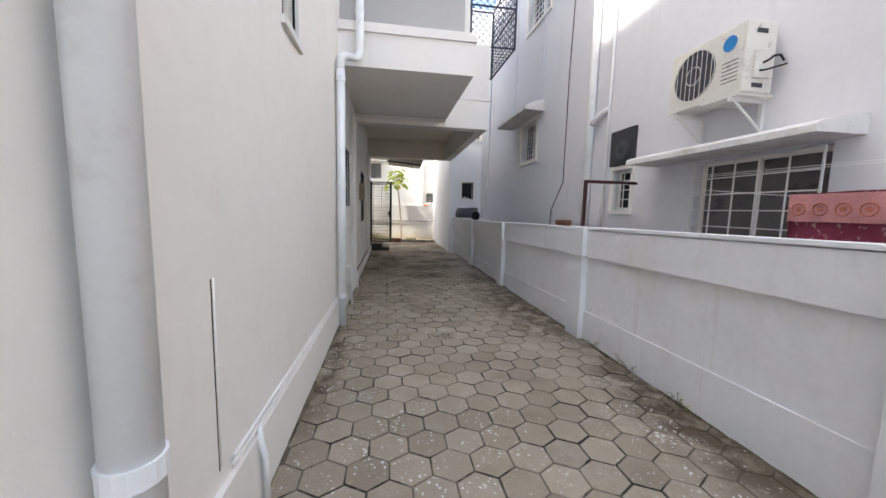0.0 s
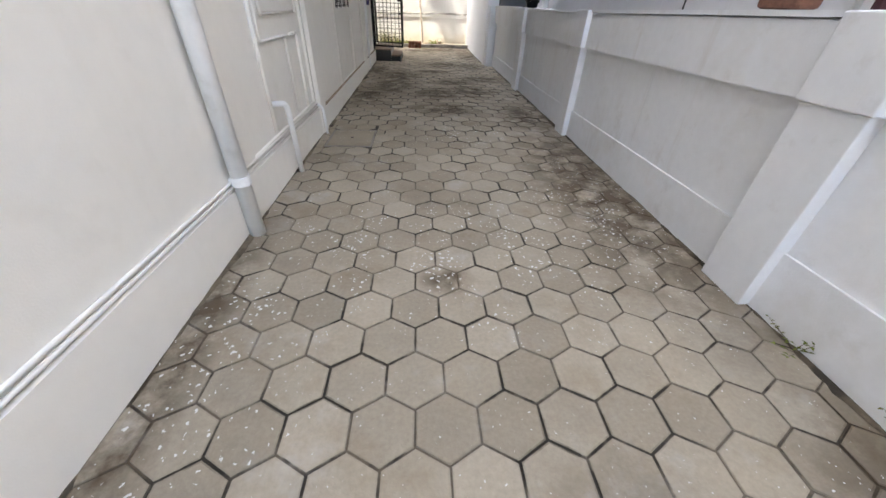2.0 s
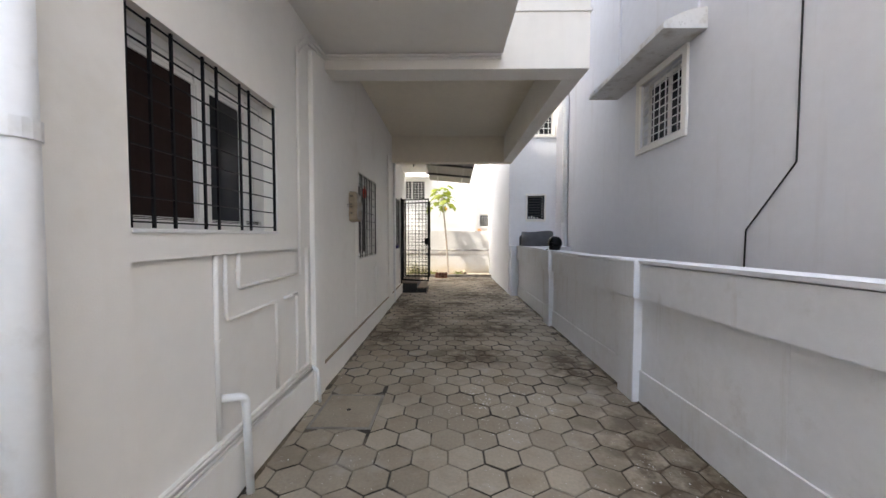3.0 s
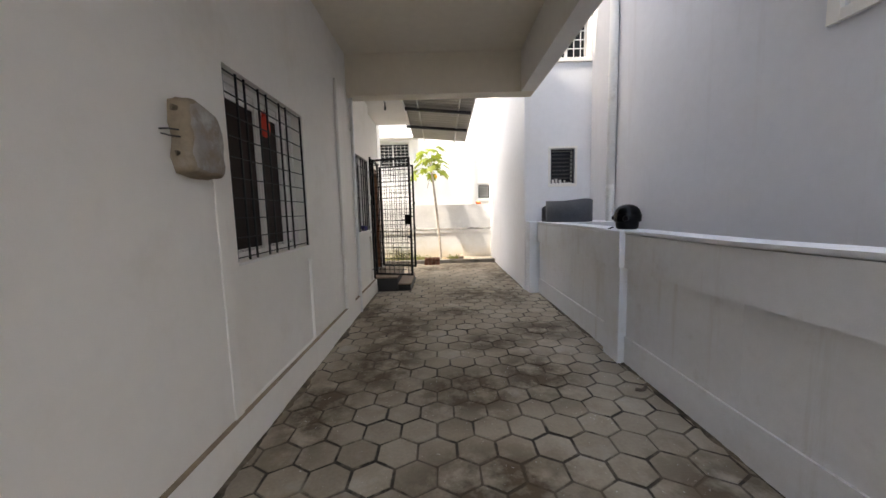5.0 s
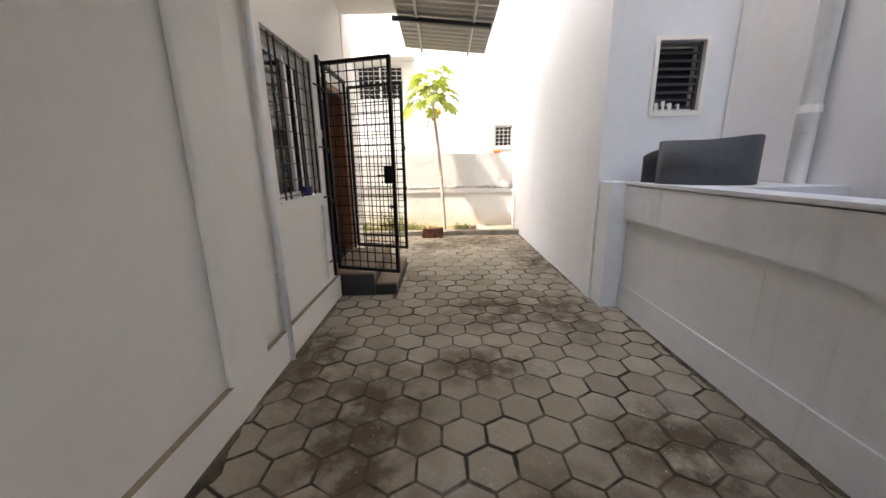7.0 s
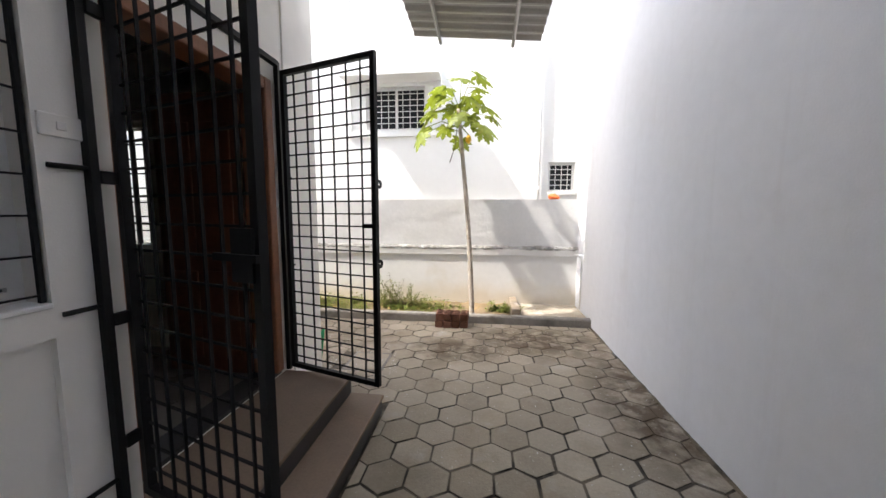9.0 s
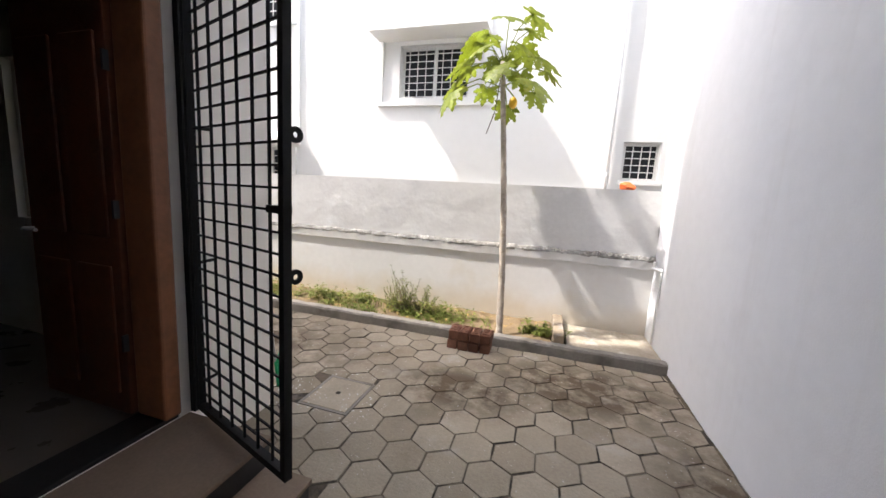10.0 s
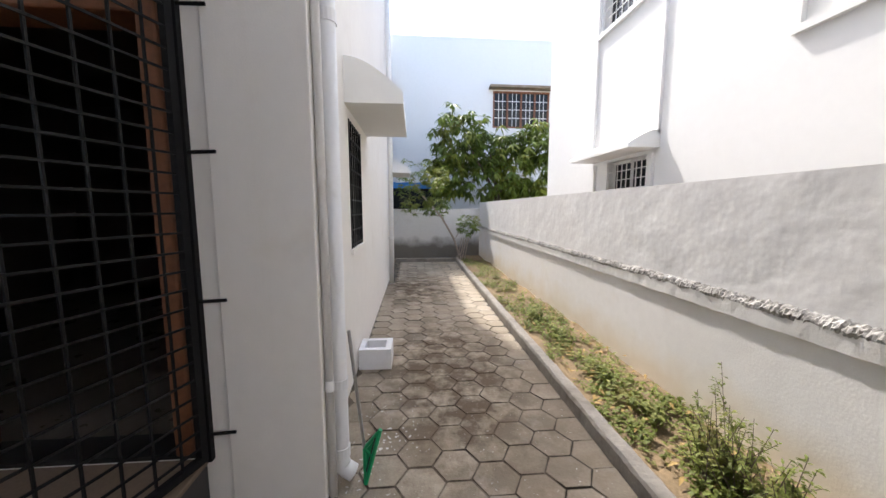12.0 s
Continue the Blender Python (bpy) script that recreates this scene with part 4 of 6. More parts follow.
def downpipe(name, pts, r, brackets, label, wall=None):
    t = thing(name, pts[-1], label, "drain pipe")
    part("pipe", pipe(bmesh.new(), pts, r, 16), pvc, t, smooth=False)
    for x, y, z in brackets:
        bm = tube(bmesh.new(), (x, y, z - 0.03), (x, y, z + 0.03), r * 1.12, seg=16)
        wx, wy = wall(x, y) if wall else (HOUSE_X, y)
        box(bm, min(x, wx) - 0.001, max(x, wx), min(y, wy) - 0.012, max(y, wy) + 0.012, z - 0.01, z + 0.01)
        part("bracket", bm, pvc, t, "moulded pipe collar")
    return t


downpipe("downpipe", [(px, 4.60, 3.42), (px, 4.60, 0.0)], 0.055, [(px, 4.60, z) for z in (3.3, 1.95, 0.42)], "white plastic rainwater pipe on the house wall")
downpipe("downpipe", [(-0.38, 4.80, 6.5), (-0.38, 4.80, 3.72), (-0.42, 4.74, 3.62), (-0.56, 4.66, 3.62), (px, 4.60, 3.55), (px, 4.60, 3.40)], 0.052, [(-0.38, 4.80, 4.25), (-0.38, 4.80, 3.85)], "white plastic pipe with elbows under the balcony slab", lambda x, y: (x, 4.9))
downpipe("downpipe", [(HOUSE_X + 0.085, 0.60, 7.0), (HOUSE_X + 0.085, 0.60, 0.0)], 0.065, [(HOUSE_X + 0.085, 0.60, z) for z in (3.4, 0.98)], "thick white plastic soil pipe on the house wall")
downpipe("downpipe", [(HOUSE_X + 0.04, 12.02, 3.37), (HOUSE_X + 0.04, 12.02, 0.0)], 0.028, [(HOUSE_X + 0.04, 12.02, z) for z in (2.9, 1.9, 0.75)], "thin white plastic pipe beside the doorway window")
downpipe("downpipe", [(-0.945, 15.50, 8.0), (-0.945, 15.50, 0.10), (-0.945, 15.57, 0.05)], 0.05, [(-0.945, 15.50, z) for z in (2.6, 0.62, 0.2)], "white plastic pipe with a foot elbow at the corner", lambda x, y: (x, 15.37))
downpipe("downpipe", [(-0.84, 15.475, 8.0), (-0.84, 15.475, 0.0)], 0.022, [(-0.84, 15.475, 0.66)], "thin white plastic pipe at the house corner", lambda x, y: (x, 15.455))
downpipe("downpipe", [(-6.6, 15.44, 8.0), (-6.6, 15.44, 0.0)], 0.05, [(-6.6, 15.44, 1.0)], "white plastic pipe on the back wall", lambda x, y: (x, 15.37))


def conduit(pts, r, label):
    t = thing("conduit", pts[0], label, "conduit pipe", "conduits on the house wall")
    part("pipe", pipe(bmesh.new(), pts, r, 10), paint, t)
    a, b = Vector(pts[0]), Vector(pts[1])
    part("clip", tube(bmesh.new(), a.lerp(b, 0.45), a.lerp(b, 0.45) + (b - a).normalized() * 0.02, r * 1.5, seg=10), paint, t)


cx = HOUSE_X + 0.014
WHITE_RUN = "thin white plastic conduit on the house wall"
conduit([(cx, 1.3, 0.455), (cx, 4.3, 0.375), (cx, 6.98, 0.325)], 0.010, "long white conduit above the plinth")
conduit([(cx, 1.3, 0.49), (cx, 4.3, 0.41), (cx, 6.98, 0.36)], 0.010, "long white conduit above the plinth")
conduit([(cx - 0.008, 1.205, 1.34), (cx - 0.008, 1.20, 0.52)], 0.006, WHITE_RUN)
# Raised strip paints the dark depth of the gap; the plaster is uncut.
chase = thing("wall_chase", (HOUSE_X, 1.21, 0.52), "thin dark strip drawn for the gap beside the conduit", "crack")
part("slot", a_box(HOUSE_X + 0.0005, HOUSE_X + 0.003, 1.193, 1.199, 0.50, 1.335), settled, chase)
downpipe("stub_pipe", [(-0.672, 1.60, 0.44), (-0.640, 1.55, 0.36), (-0.625, 1.56, 0.30), (-0.625, 1.575, 0.0)], 0.018, [], "short white waste pipe bent down at the plinth")
cy = -0.699
conduit([(cy, 5.60, 1.524), (cy, 5.60, 0.42)], 0.015, WHITE_RUN)
conduit([(cy, 5.69, 1.524), (cy, 5.69, 1.118), (cy, 6.31, 1.118), (cy, 6.31, 0.42)], 0.013, WHITE_RUN)
conduit([(cy, 5.82, 1.524), (cy, 5.82, 1.30), (cy, 6.68, 1.30)], 0.013, WHITE_RUN)
conduit([(cy, 6.46, 1.12), (cy, 6.68, 1.12)], 0.012, WHITE_RUN)
conduit([(cy, 6.68, 1.10), (cy, 6.68, 0.38)], 0.013, WHITE_RUN)
conduit([(cx, 6.69, 3.30), (cx, 6.69, 1.29)], 0.012, WHITE_RUN)
conduit([(cx, 6.70, 3.30), (cx, 6.9, 3.50), (cx, 7.40, 3.575), (1.22, 7.40, 3.575)], 0.012, "white conduit running under the slab edge")
conduit([(cx, 6.72, 3.26), (cx, 6.93, 3.45), (cx, 7.395, 3.535), (1.22, 7.395, 3.535)], 0.012, "white conduit running under the slab edge")
downpipe("stub_pipe", [(-0.715, 5.62, 0.66), (-0.60, 5.66, 0.66), (-0.595, 5.70, 0.62), (-0.60, 5.74, 0.0)], 0.024, [], "short white plastic waste pipe bent down to the paving")
downpipe("stub_pipe", [(-0.67, 6.93, 0.36), (-0.61, 6.93, 0.33), (-0.60, 6.95, 0.0)], 0.016, [], "short white waste pipe at the pilaster foot")

# ---- things on our house wall ----
rnd = random.Random(8)
QY, QZ = 8.43, 2.035
bm, fm = bmesh.new(), bmesh.new()
SHAPE = ((-0.165, -0.11), (-0.13, -0.185), (-0.02, -0.205), (0.15, -0.205), (0.165, -0.16), (0.17, 0.06), (0.135, 0.14), (0.03, 0.19), (-0.07, 0.205), (-0.14, 0.175), (-0.155, 0.06), (-0.135, -0.01))


def lump_ring(mesh, d, s):
    out = []
    for k, (y, z) in enumerate(SHAPE):
        y2, z2 = SHAPE[(k + 1) % len(SHAPE)]
        for q in (0, 0.33, 0.66):
            p = Vector((HOUSE_X + d, QY + (y + (y2 - y) * q) * s * 0.88, QZ + (z + (z2 - z) * q) * s))
            n = noise.noise(p * 16) * 0.008
            out.append(mesh.verts.new(p + Vector((n if d > 0.02 else 0, noise.noise(p * 21) * 0.008, n))))
    return out


def loft(mesh, rings):
    for a, b in zip(rings, rings[1:]):
        for k in range(len(a)):
            mesh.faces.new([a[k], a[(k + 1) % len(a)], b[(k + 1) % len(a)], b[k]])


rings = [lump_ring(bm, d, s_) for d, s_ in ((-0.002, 1.03), (0.03, 1.0), (0.06, 0.985), (0.09, 0.96), (0.106, 0.90))]
loft(bm, rings)
bm.faces.new(rings[-1])
rings = [lump_ring(fm, d, s_) for d, s_ in ((0.098, 0.925), (0.113, 0.86), (0.118, 0.62), (0.117, 0.3))]
loft(fm, rings)
fm.faces.new(rings[-1])
patch = thing("cement_patch", (HOUSE_X, QY, 1.83), "lump of bare cement over a meter box with wire ends", "wall patch")
part("patch", bm, cement, patch, smooth=True)
part("face", fm, cement_smear, patch, "pale smeared cement face", smooth=True)
for y0, z0, dz in ((8.225, 2.05, 0.010), (8.235, 2.03, -0.004)):
    part("wire", pipe(bmesh.new(), [(HOUSE_X + 0.004, y0, z0), (HOUSE_X + 0.02, y0 + 0.04, z0 + dz), (HOUSE_X + 0.045, 8.31, z0 + dz)], 0.0045, 6), cable_black, patch, "dark wire ends")
for y, z in ((8.36, 2.17), (8.36, 1.94)):
    part("screw_hole", tube(bmesh.new(), (HOUSE_X + 0.03, y - 0.075, z), (HOUSE_X + 0.05, y - 0.045, z), 0.016, 0.012, 10), settled, patch, "dark broken screw hole")
OX, OY, OZ = HOUSE_X - 0.058, 9.44, 2.34
bm = bmesh.new()
bmesh.ops.create_uvsphere(bm, u_segments=18, v_segments=12, radius=0.078, matrix=Matrix.Translation((OX, OY, OZ)) @ Matrix.Diagonal((0.34, 1.0, 1.1, 1)))
for v in bm.verts:
    v.co.y += 0.006 * noise.noise(v.co * 22)
for k in range(7):
    a = math.pi * (0.12 + 0.76 * k / 6)
    tube(bm, (OX, OY, OZ + 0.06), (OX, OY + 0.075 * math.cos(a), OZ + 0.07 + 0.065 * math.sin(a)), 0.012, 0.001, 6)
orn = thing("hanging_ornament", (OX, OY, OZ - 0.08), "round red festive ornament hung on the window bars", "ornament")
part("tassel", bm, material("red_tassel", (0.62, 0.04, 0.015), 0.7, vary=0.1, bump=0.2), orn, smooth=True)
part("thread", tube(bmesh.new(), (OX, OY, OZ + 0.10), (OX + 0.02, OY, 2.555), 0.002, seg=6), cable_black, orn)
bell = thing("switch_box", (HOUSE_X, 13.33, 1.87), "flat cream painted switch plate on the wall", "switch")
part("plate", a_box(HOUSE_X, HOUSE_X + 0.012, 13.26, 13.395, 1.875, 1.955, 0.004), paint, bell)
part("button", a_box(HOUSE_X + 0.012, HOUSE_X + 0.016, 13.31, 13.34, 1.90, 1.93, 0.002), white_frame, bell)
meter_cup = thing("cup", (HOUSE_X - 0.05, 12.95, 1.30), "small violet plastic bowl standing on the window sill", "cup")
part("cup_body", tube(bmesh.new(), (HOUSE_X - 0.05, 12.95, 1.287), (HOUSE_X - 0.05, 12.95, 1.38), 0.05, 0.062, 18), material("violet_plastic", (0.06, 0.05, 0.20), 0.4, vary=0.1, bump=0.03), meter_cup)

bulb = thing("ceiling_bulb_holder", (-0.30, 13.25, 3.70), "small grey lamp holder hanging under the slab", "lamp holder")
part("rose", tube(bmesh.new(), (-0.30, 13.25, 3.70), (-0.30, 13.25, 3.675), 0.035, 0.03, 14), white_metal, bulb)
part("socket", tube(tube(bmesh.new(), (-0.30, 13.25, 3.675), (-0.30, 13.25, 3.60), 0.012, 0.012, 10), (-0.30, 13.25, 3.60), (-0.30, 13.25, 3.53), 0.022, 0.018, 12), ac_dark, bulb, "grey socket")

# ---- corrugated awning ----
aw = thing("awning", (0.7, 14.8, 3.6), "grey corrugated sheet awning on steel purlins", "awning")
bm = bmesh.new()
AX0, AX1, AY0, AY1 = -0.02, 1.43, 13.30, 16.50
nn = 120
top, bot = [], []
for k in range(nn + 1):
    y = AY0 + (AY1 - AY0) * k / nn
    wave = 0.014 * math.sin(2 * math.pi * (y - AY0) / 0.152)
    for lst, dz in ((top, 0.003), (bot, 0.0)):
        lst.append([bm.verts.new((x, y, 3.90 - 0.07 * (y - AY0) - 0.09 * (x - AX0) + wave + dz)) for x in (AX0, AX1)])
for a, b in zip(top, top[1:]):
    bm.faces.new([a[0], b[0], b[1], a[1]])
for a, b in zip(bot, bot[1:]):
    bm.faces.new([a[0], a[1], b[1], b[0]])
part("sheet", bm, tin, aw, "corrugated metal sheet")
for x in (0.28, 1.12):
    part("rafter", tube(bmesh.new(), (x, AY0 - 0.02, 3.853 - 0.09 * x), (x, AY1 + 0.03, 3.628 - 0.09 * x), 0.02, seg=8), tin, aw)
for y in (14.0, 15.2):
    bm = a_box(-0.09, 1.38, y, y + 0.06, 3.79 - 0.07 * (y - AY0), 3.85 - 0.07 * (y - AY0))
    for v in bm.verts:
        v.co.z -= 0.09 * v.co.x
    part("purlin", bm, dark_board, aw)

# ---- metal cage on the upper balcony ----
cage = thing("balcony_cage", (2.2, 8.4, 5.2), "blue-black steel lattice cage on the upper balcony", "balcony grille")
cage_mat = material("blue_black_steel", (0.02, 0.022, 0.05), 0.45, vary=0.15, bump=0.05)
C0, C1, D0, D1, E0, E1 = 1.75, 2.75, 7.55, 9.35, 5.201, 6.9
bm = bmesh.new()
for x in (C0, C1):
    for y in (D0, D1):
        box(bm, x - 0.02, x + 0.02, y - 0.02, y + 0.02, E0, E1)
for z in (E0 + 0.02, (E0 + E1) / 2, E1):
    for x in (C0, C1):
        box(bm, x - 0.015, x + 0.015, D0, D1, z - 0.015, z + 0.015)
    for y in (D0, D1):
        box(bm, C0, C1, y - 0.015, y + 0.015, z - 0.015, z + 0.015)
part("cage_frame", bm, cage_mat, cage)
for face in ("front", "side", "base"):
    bm = bmesh.new()
    if face == "front":
        for k in range(-12, 12):
            for s in (1, -1):
                for (x0, x1) in ((C0, C1),):
                    z0 = E0 + k * 0.15
                    zA, zB = (z0, z0 + (x1 - x0)) if s > 0 else (z0 + (x1 - x0), z0)
                    if min(zA, zB) > E0 - 0.9 and max(zA, zB) < E1 + 0.9:
                        a, b = Vector((x0, D0, zA)), Vector((x1, D0, zB))
                        lo, hi = sorted((a, b), key=lambda q: q.z)
                        t0, t1 = max(0, (E0 - lo.z) / (hi.z - lo.z)), min(1, (E1 - lo.z) / (hi.z - lo.z))
                        if t1 - t0 > 0.05:
                            tube(bm, lo.lerp(hi, t0), lo.lerp(hi, t1), 0.008, seg=5)
    elif face == "side":
        for k in range(13):
            y = D0 + (D1 - D0) * k / 12
            tube(bm, (C1, y, E0), (C1, y, E1), 0.008, seg=5)
            if k < 12:
                z = E0 + (E1 - E0) * k / 12
                tube(bm, (C1, D0, z), (C1, D1, z), 0.008, seg=5)
    else:
        for k in range(13):
            y = D0 + (D1 - D0) * k / 12
            tube(bm, (C0, y, E0 + 0.02), (C1, y, E0 + 0.02), 0.008, seg=5)
    part("lattice", bm, cage_mat, cage)

# ---- neighbour's wall: air conditioner, fan box, pipes, cables, washing line ----
ac = thing("air_conditioner", (3.4, 3.03, 2.77), "ivory outdoor air conditioner unit on wall brackets", "air conditioner")
AXF, AXB, AY_0, AY_1, AZ0, AZ1 = 3.24, 3.56, 2.60, 3.47, 2.80, 3.43
part("casing", a_box(AXF, AXB, AY_0, AY_1, AZ0, AZ1, 0.012), ac_shell, ac)
fc = (AXF - 0.004, 3.15, 3.12)
part("fan_opening", tube(bmesh.new(), (AXF + 0.02, fc[1], fc[2]), (AXF - 0.003, fc[1], fc[2]), 0.25, seg=36), ac_dark, ac, "dark fan opening")
grille = bmesh.new()
for r in (0.25, 0.09):
    for k in range(28):
        a, b = 2 * math.pi * k / 28, 2 * math.pi * (k + 1) / 28
        tube(grille, (AXF - 0.012, fc[1] + r * math.cos(a), fc[2] + r * math.sin(a)), (AXF - 0.012, fc[1] + r * math.cos(b), fc[2] + r * math.sin(b)), 0.004, seg=5)
for k in range(8):
    y = fc[1] - 0.21 + 0.06 * k
    hgt = math.sqrt(max(0.0, 0.25 ** 2 - (y - fc[1]) ** 2))
    tube(grille, (AXF - 0.012, y, fc[2] - hgt), (AXF - 0.012, y, fc[2] + hgt), 0.0035, seg=5)
part("fan_grille", grille, ac_shell, ac, "wire fan guard")
part("front_panel", a_box(AXF - 0.006, AXF - 0.001, 2.63, 2.86, 2.83, 3.39, 0.003), ac_shell, ac)
part("badge", tube(bmesh.new(), (AXF - 0.007, 2.76, 3.28), (AXF - 0.011, 2.76, 3.28), 0.070, seg=28), ac_blue, ac, "round blue maker's badge")
for k in range(6):
    part("vent_slot", a_box(AXF - 0.0085, AXF - 0.0065, 2.66, 2.82, 2.92 + 0.037 * k, 2.928 + 0.037 * k), ac_dark, ac)
for z in (3.34, 2.86):
    part("side_recess", a_box(3.33, 3.45, AY_0 - 0.004, AY_0 - 0.001, z - 0.02, z + 0.02, 0.002), ac_dark, ac, "dark grip recess")
part("valve_box", a_box(3.32, 3.50, AY_0 - 0.03, AY_0 - 0.001, 2.92, 3.16, 0.006), ac_shell, ac)
part("tray", a_box(3.22, NX - 0.001, 2.62, 3.02, 2.772, 2.799, 0.003), ac_shell, ac, "stained support tray")
for y in (2.70, 3.36):
    bm = a_box(3.22, NX, y - 0.018, y + 0.018, 2.735, 2.771)
    box(bm, NX - 0.04, NX, y - 0.018, y + 0.018, 2.47, 2.734)
    tube(bm, (3.26, y, 2.76), (NX - 0.02, y, 2.48), 0.012, seg=6)
    part("bracket", bm, white_metal, ac, "painted steel bracket")
part("hose", pipe(bmesh.new(), [(3.40, 2.57, 3.05), (3.41, 2.52, 3.06), (3.46, 2.53, 3.10), (3.54, 2.54, 3.12), (NX, 2.57, 3.09)], 0.010, 8), cable_black, ac, "black refrigerant hose")
part("hose", pipe(bmesh.new(), [(3.37, 2.57, 2.98), (3.38, 2.53, 2.97), (3.48, 2.51, 3.00), (NX, 2.54, 3.05)], 0.008, 8), cable_black, ac, "black refrigerant hose")
fan = thing("exhaust_fan", (NX, 4.75, 2.37), "dark exhaust fan box above the small window", "exhaust fan")
part("board", a_box(NX - 0.05, NX, 4.46, 5.02, 2.40, 2.94, 0.005), dark_board, fan)
part("fan_ring", tube(bmesh.new(), (NX - 0.05, 4.70, 2.62), (NX - 0.085, 4.70, 2.62), 0.15, 0.145, 28), grey_sheet, fan)
part("hub", tube(bmesh.new(), (NX - 0.086, 4.70, 2.62), (NX - 0.10, 4.70, 2.62), 0.05, seg=16), dark_board, fan)
NW = lambda x, y: (NX, y)
np_ = NX - 0.07
downpipe("downpipe", [(np_, 5.62, 8.5), (np_, 5.62, 0.0)], 0.066, [(np_, 5.62, z) for z in (4.6, 3.15, 1.9)], "thick white plastic pipe on the neighbouring wall", NW)
downpipe("downpipe", [(NX - 0.04, 5.14, 8.5), (NX - 0.04, 5.14, 0.0)], 0.022, [(NX - 0.04, 5.14, z) for z in (4.0, 2.4)], "thin white plastic pipe on the neighbouring wall", NW)
downpipe("downpipe", [(NX - 0.04, 5.14, 3.36), (np_, 5.35, 3.32), (np_, 5.58, 3.20)], 0.045, [], "white plastic branch joining the thick pipe", NW)
downpipe("downpipe", [(np_, 12.35, 8.5), (np_, 12.35, 0.0)], 0.068, [(np_, 12.35, z) for z in (3.75, 1.95)], "white plastic pipe near the wall corner", NW)
cab = thing("cable", (NX, 6.6, 1.2), "black cable running down the neighbouring wall", "cable")
part("wire", pipe(bmesh.new(), [(NX - 0.01, 6.45, 8.4), (NX - 0.01, 6.62, 4.5), (NX - 0.01, 6.62, 2.27), (NX - 0.01, 7.10, 1.70), (NX - 0.01, 7.12, 0.6)], 0.008, 6), cable_black, cab)
pole = thing("clothes_pole", (2.70, 4.24, 1.45), "dark red steel washing-line bracket on the wall", "clothes line")
part("upright", a_box(2.70, 2.74, 4.22, 4.26, 1.462, 2.10, 0.003), red_metal, pole)
part("arm", a_box(2.74, 3.50, 4.22, 4.26, 2.06, 2.10, 0.003), red_metal, pole)
for x in (3.30, 3.46):
    part("line", tube(bmesh.new(), (x, 4.22, 2.09), (x, -2.0, 1.98), 0.003, seg=5), white_metal, pole, "thin washing line")
bm = bmesh.new()
rnd = random.Random(2)
gy, gz = 26, 14
grid = []
for i in range(gy + 1):
    row = []
    y = 0.95 + 1.10 * i / gy
    for j in range(gz + 1):
        z = 1.12 + 0.70 * j / gz - 0.018 * math.sin(3 * y) * (1 if j == gz else 0.4)
        row.append(bm.verts.new((3.20 + 0.018 * math.sin(17 * y + 0.6 * j) * (1 - j / gz * 0.6) + rnd.uniform(-0.003, 0.003), y, z)))
    grid.append(row)
for i in range(gy):
    for j in range(gz):
        bm.faces.new([grid[i][j], grid[i + 1][j], grid[i + 1][j + 1], grid[i][j + 1]])
extr = bmesh.ops.solidify(bm, geom=bm.faces[:], thickness=0.006)
cloth = thing("hanging_cloth", (3.2, 1.5, 1.12), "pink printed cloth with a patterned border hung out to dry", "cloth")
part("sheet", bm, pink_cloth, cloth, smooth=True)
part("border", a_box(3.174, 3.179, 0.96, 2.04, 1.615, 1.825), pink_border, cloth, "paler printed border")
for k in range(8):
    y = 1.02 + 0.135 * k
    bm = bmesh.new()
    for q in range(16):
        a, b = 2 * math.pi * q / 16, 2 * math.pi * (q + 1) / 16
        tube(bm, (3.172, y + 0.045 * math.cos(a), 1.71 + 0.045 * math.sin(a)), (3.172, y + 0.045 * math.cos(b), 1.71 + 0.045 * math.sin(b)), 0.006, seg=4)
    tube(bm, (3.170, y, 1.71), (3.174, y, 1.71), 0.02, seg=10)
    part("motif", bm, pink_motif, cloth, "rust-red ring motif")
part("line", tube(bmesh.new(), (3.2, 4.23, 2.06), (3.2, 2.06, 1.815), 0.003, seg=5), white_metal, cloth)
part("line", tube(bmesh.new(), (3.2, 2.06, 1.815), (3.2, 0.94, 1.815), 0.004, seg=5), white_metal, cloth)
part("line", tube(bmesh.new(), (3.2, 0.94, 1.815), (NX, -0.6, 2.0), 0.003, seg=5), white_metal, cloth)

# ---- things on the compound wall ----
blk = thing("clay_block", (2.63, 4.7, 1.452), "weathered terracotta block lying on the wall", "block")
part("block", a_box(2.57, 2.70, 4.50, 4.80, 1.452, 1.535, 0.025), brick_red, blk)
hel = thing("helmet", (2.62, 10.04, 1.376), "glossy black motorcycle helmet resting on the wall", "helmet")
HX, HY, HZ = 2.62, 10.04, 1.376


def shell_rings(bm, prof, open_top=False):
    """Rounded shell from (height, half width, half length, forward shift) rings."""
    rings = []
    for z, a, b, sh in prof:
        rings.append([bm.verts.new((HX + a * math.copysign(abs(math.cos(q)) ** 0.85, math.cos(q)), HY + sh + b * math.copysign(abs(math.sin(q)) ** 0.85, math.sin(q)), HZ + z)) for q in (2 * math.pi * k / 32 for k in range(32))])
    loft(bm, rings)
    if not open_top:
        bm.faces.new(rings[-1])
        bm.faces.new(rings[0])
    return bm


part("shell", shell_rings(bmesh.new(), [(0.09, 0.108, 0.112, 0), (0.12, 0.119, 0.122, 0), (0.165, 0.118, 0.121, 0), (0.20, 0.106, 0.109, 0), (0.228, 0.083, 0.086, 0), (0.246, 0.054, 0.056, 0), (0.254, 0.020, 0.021, 0)]), helmet_black, hel, smooth=True)
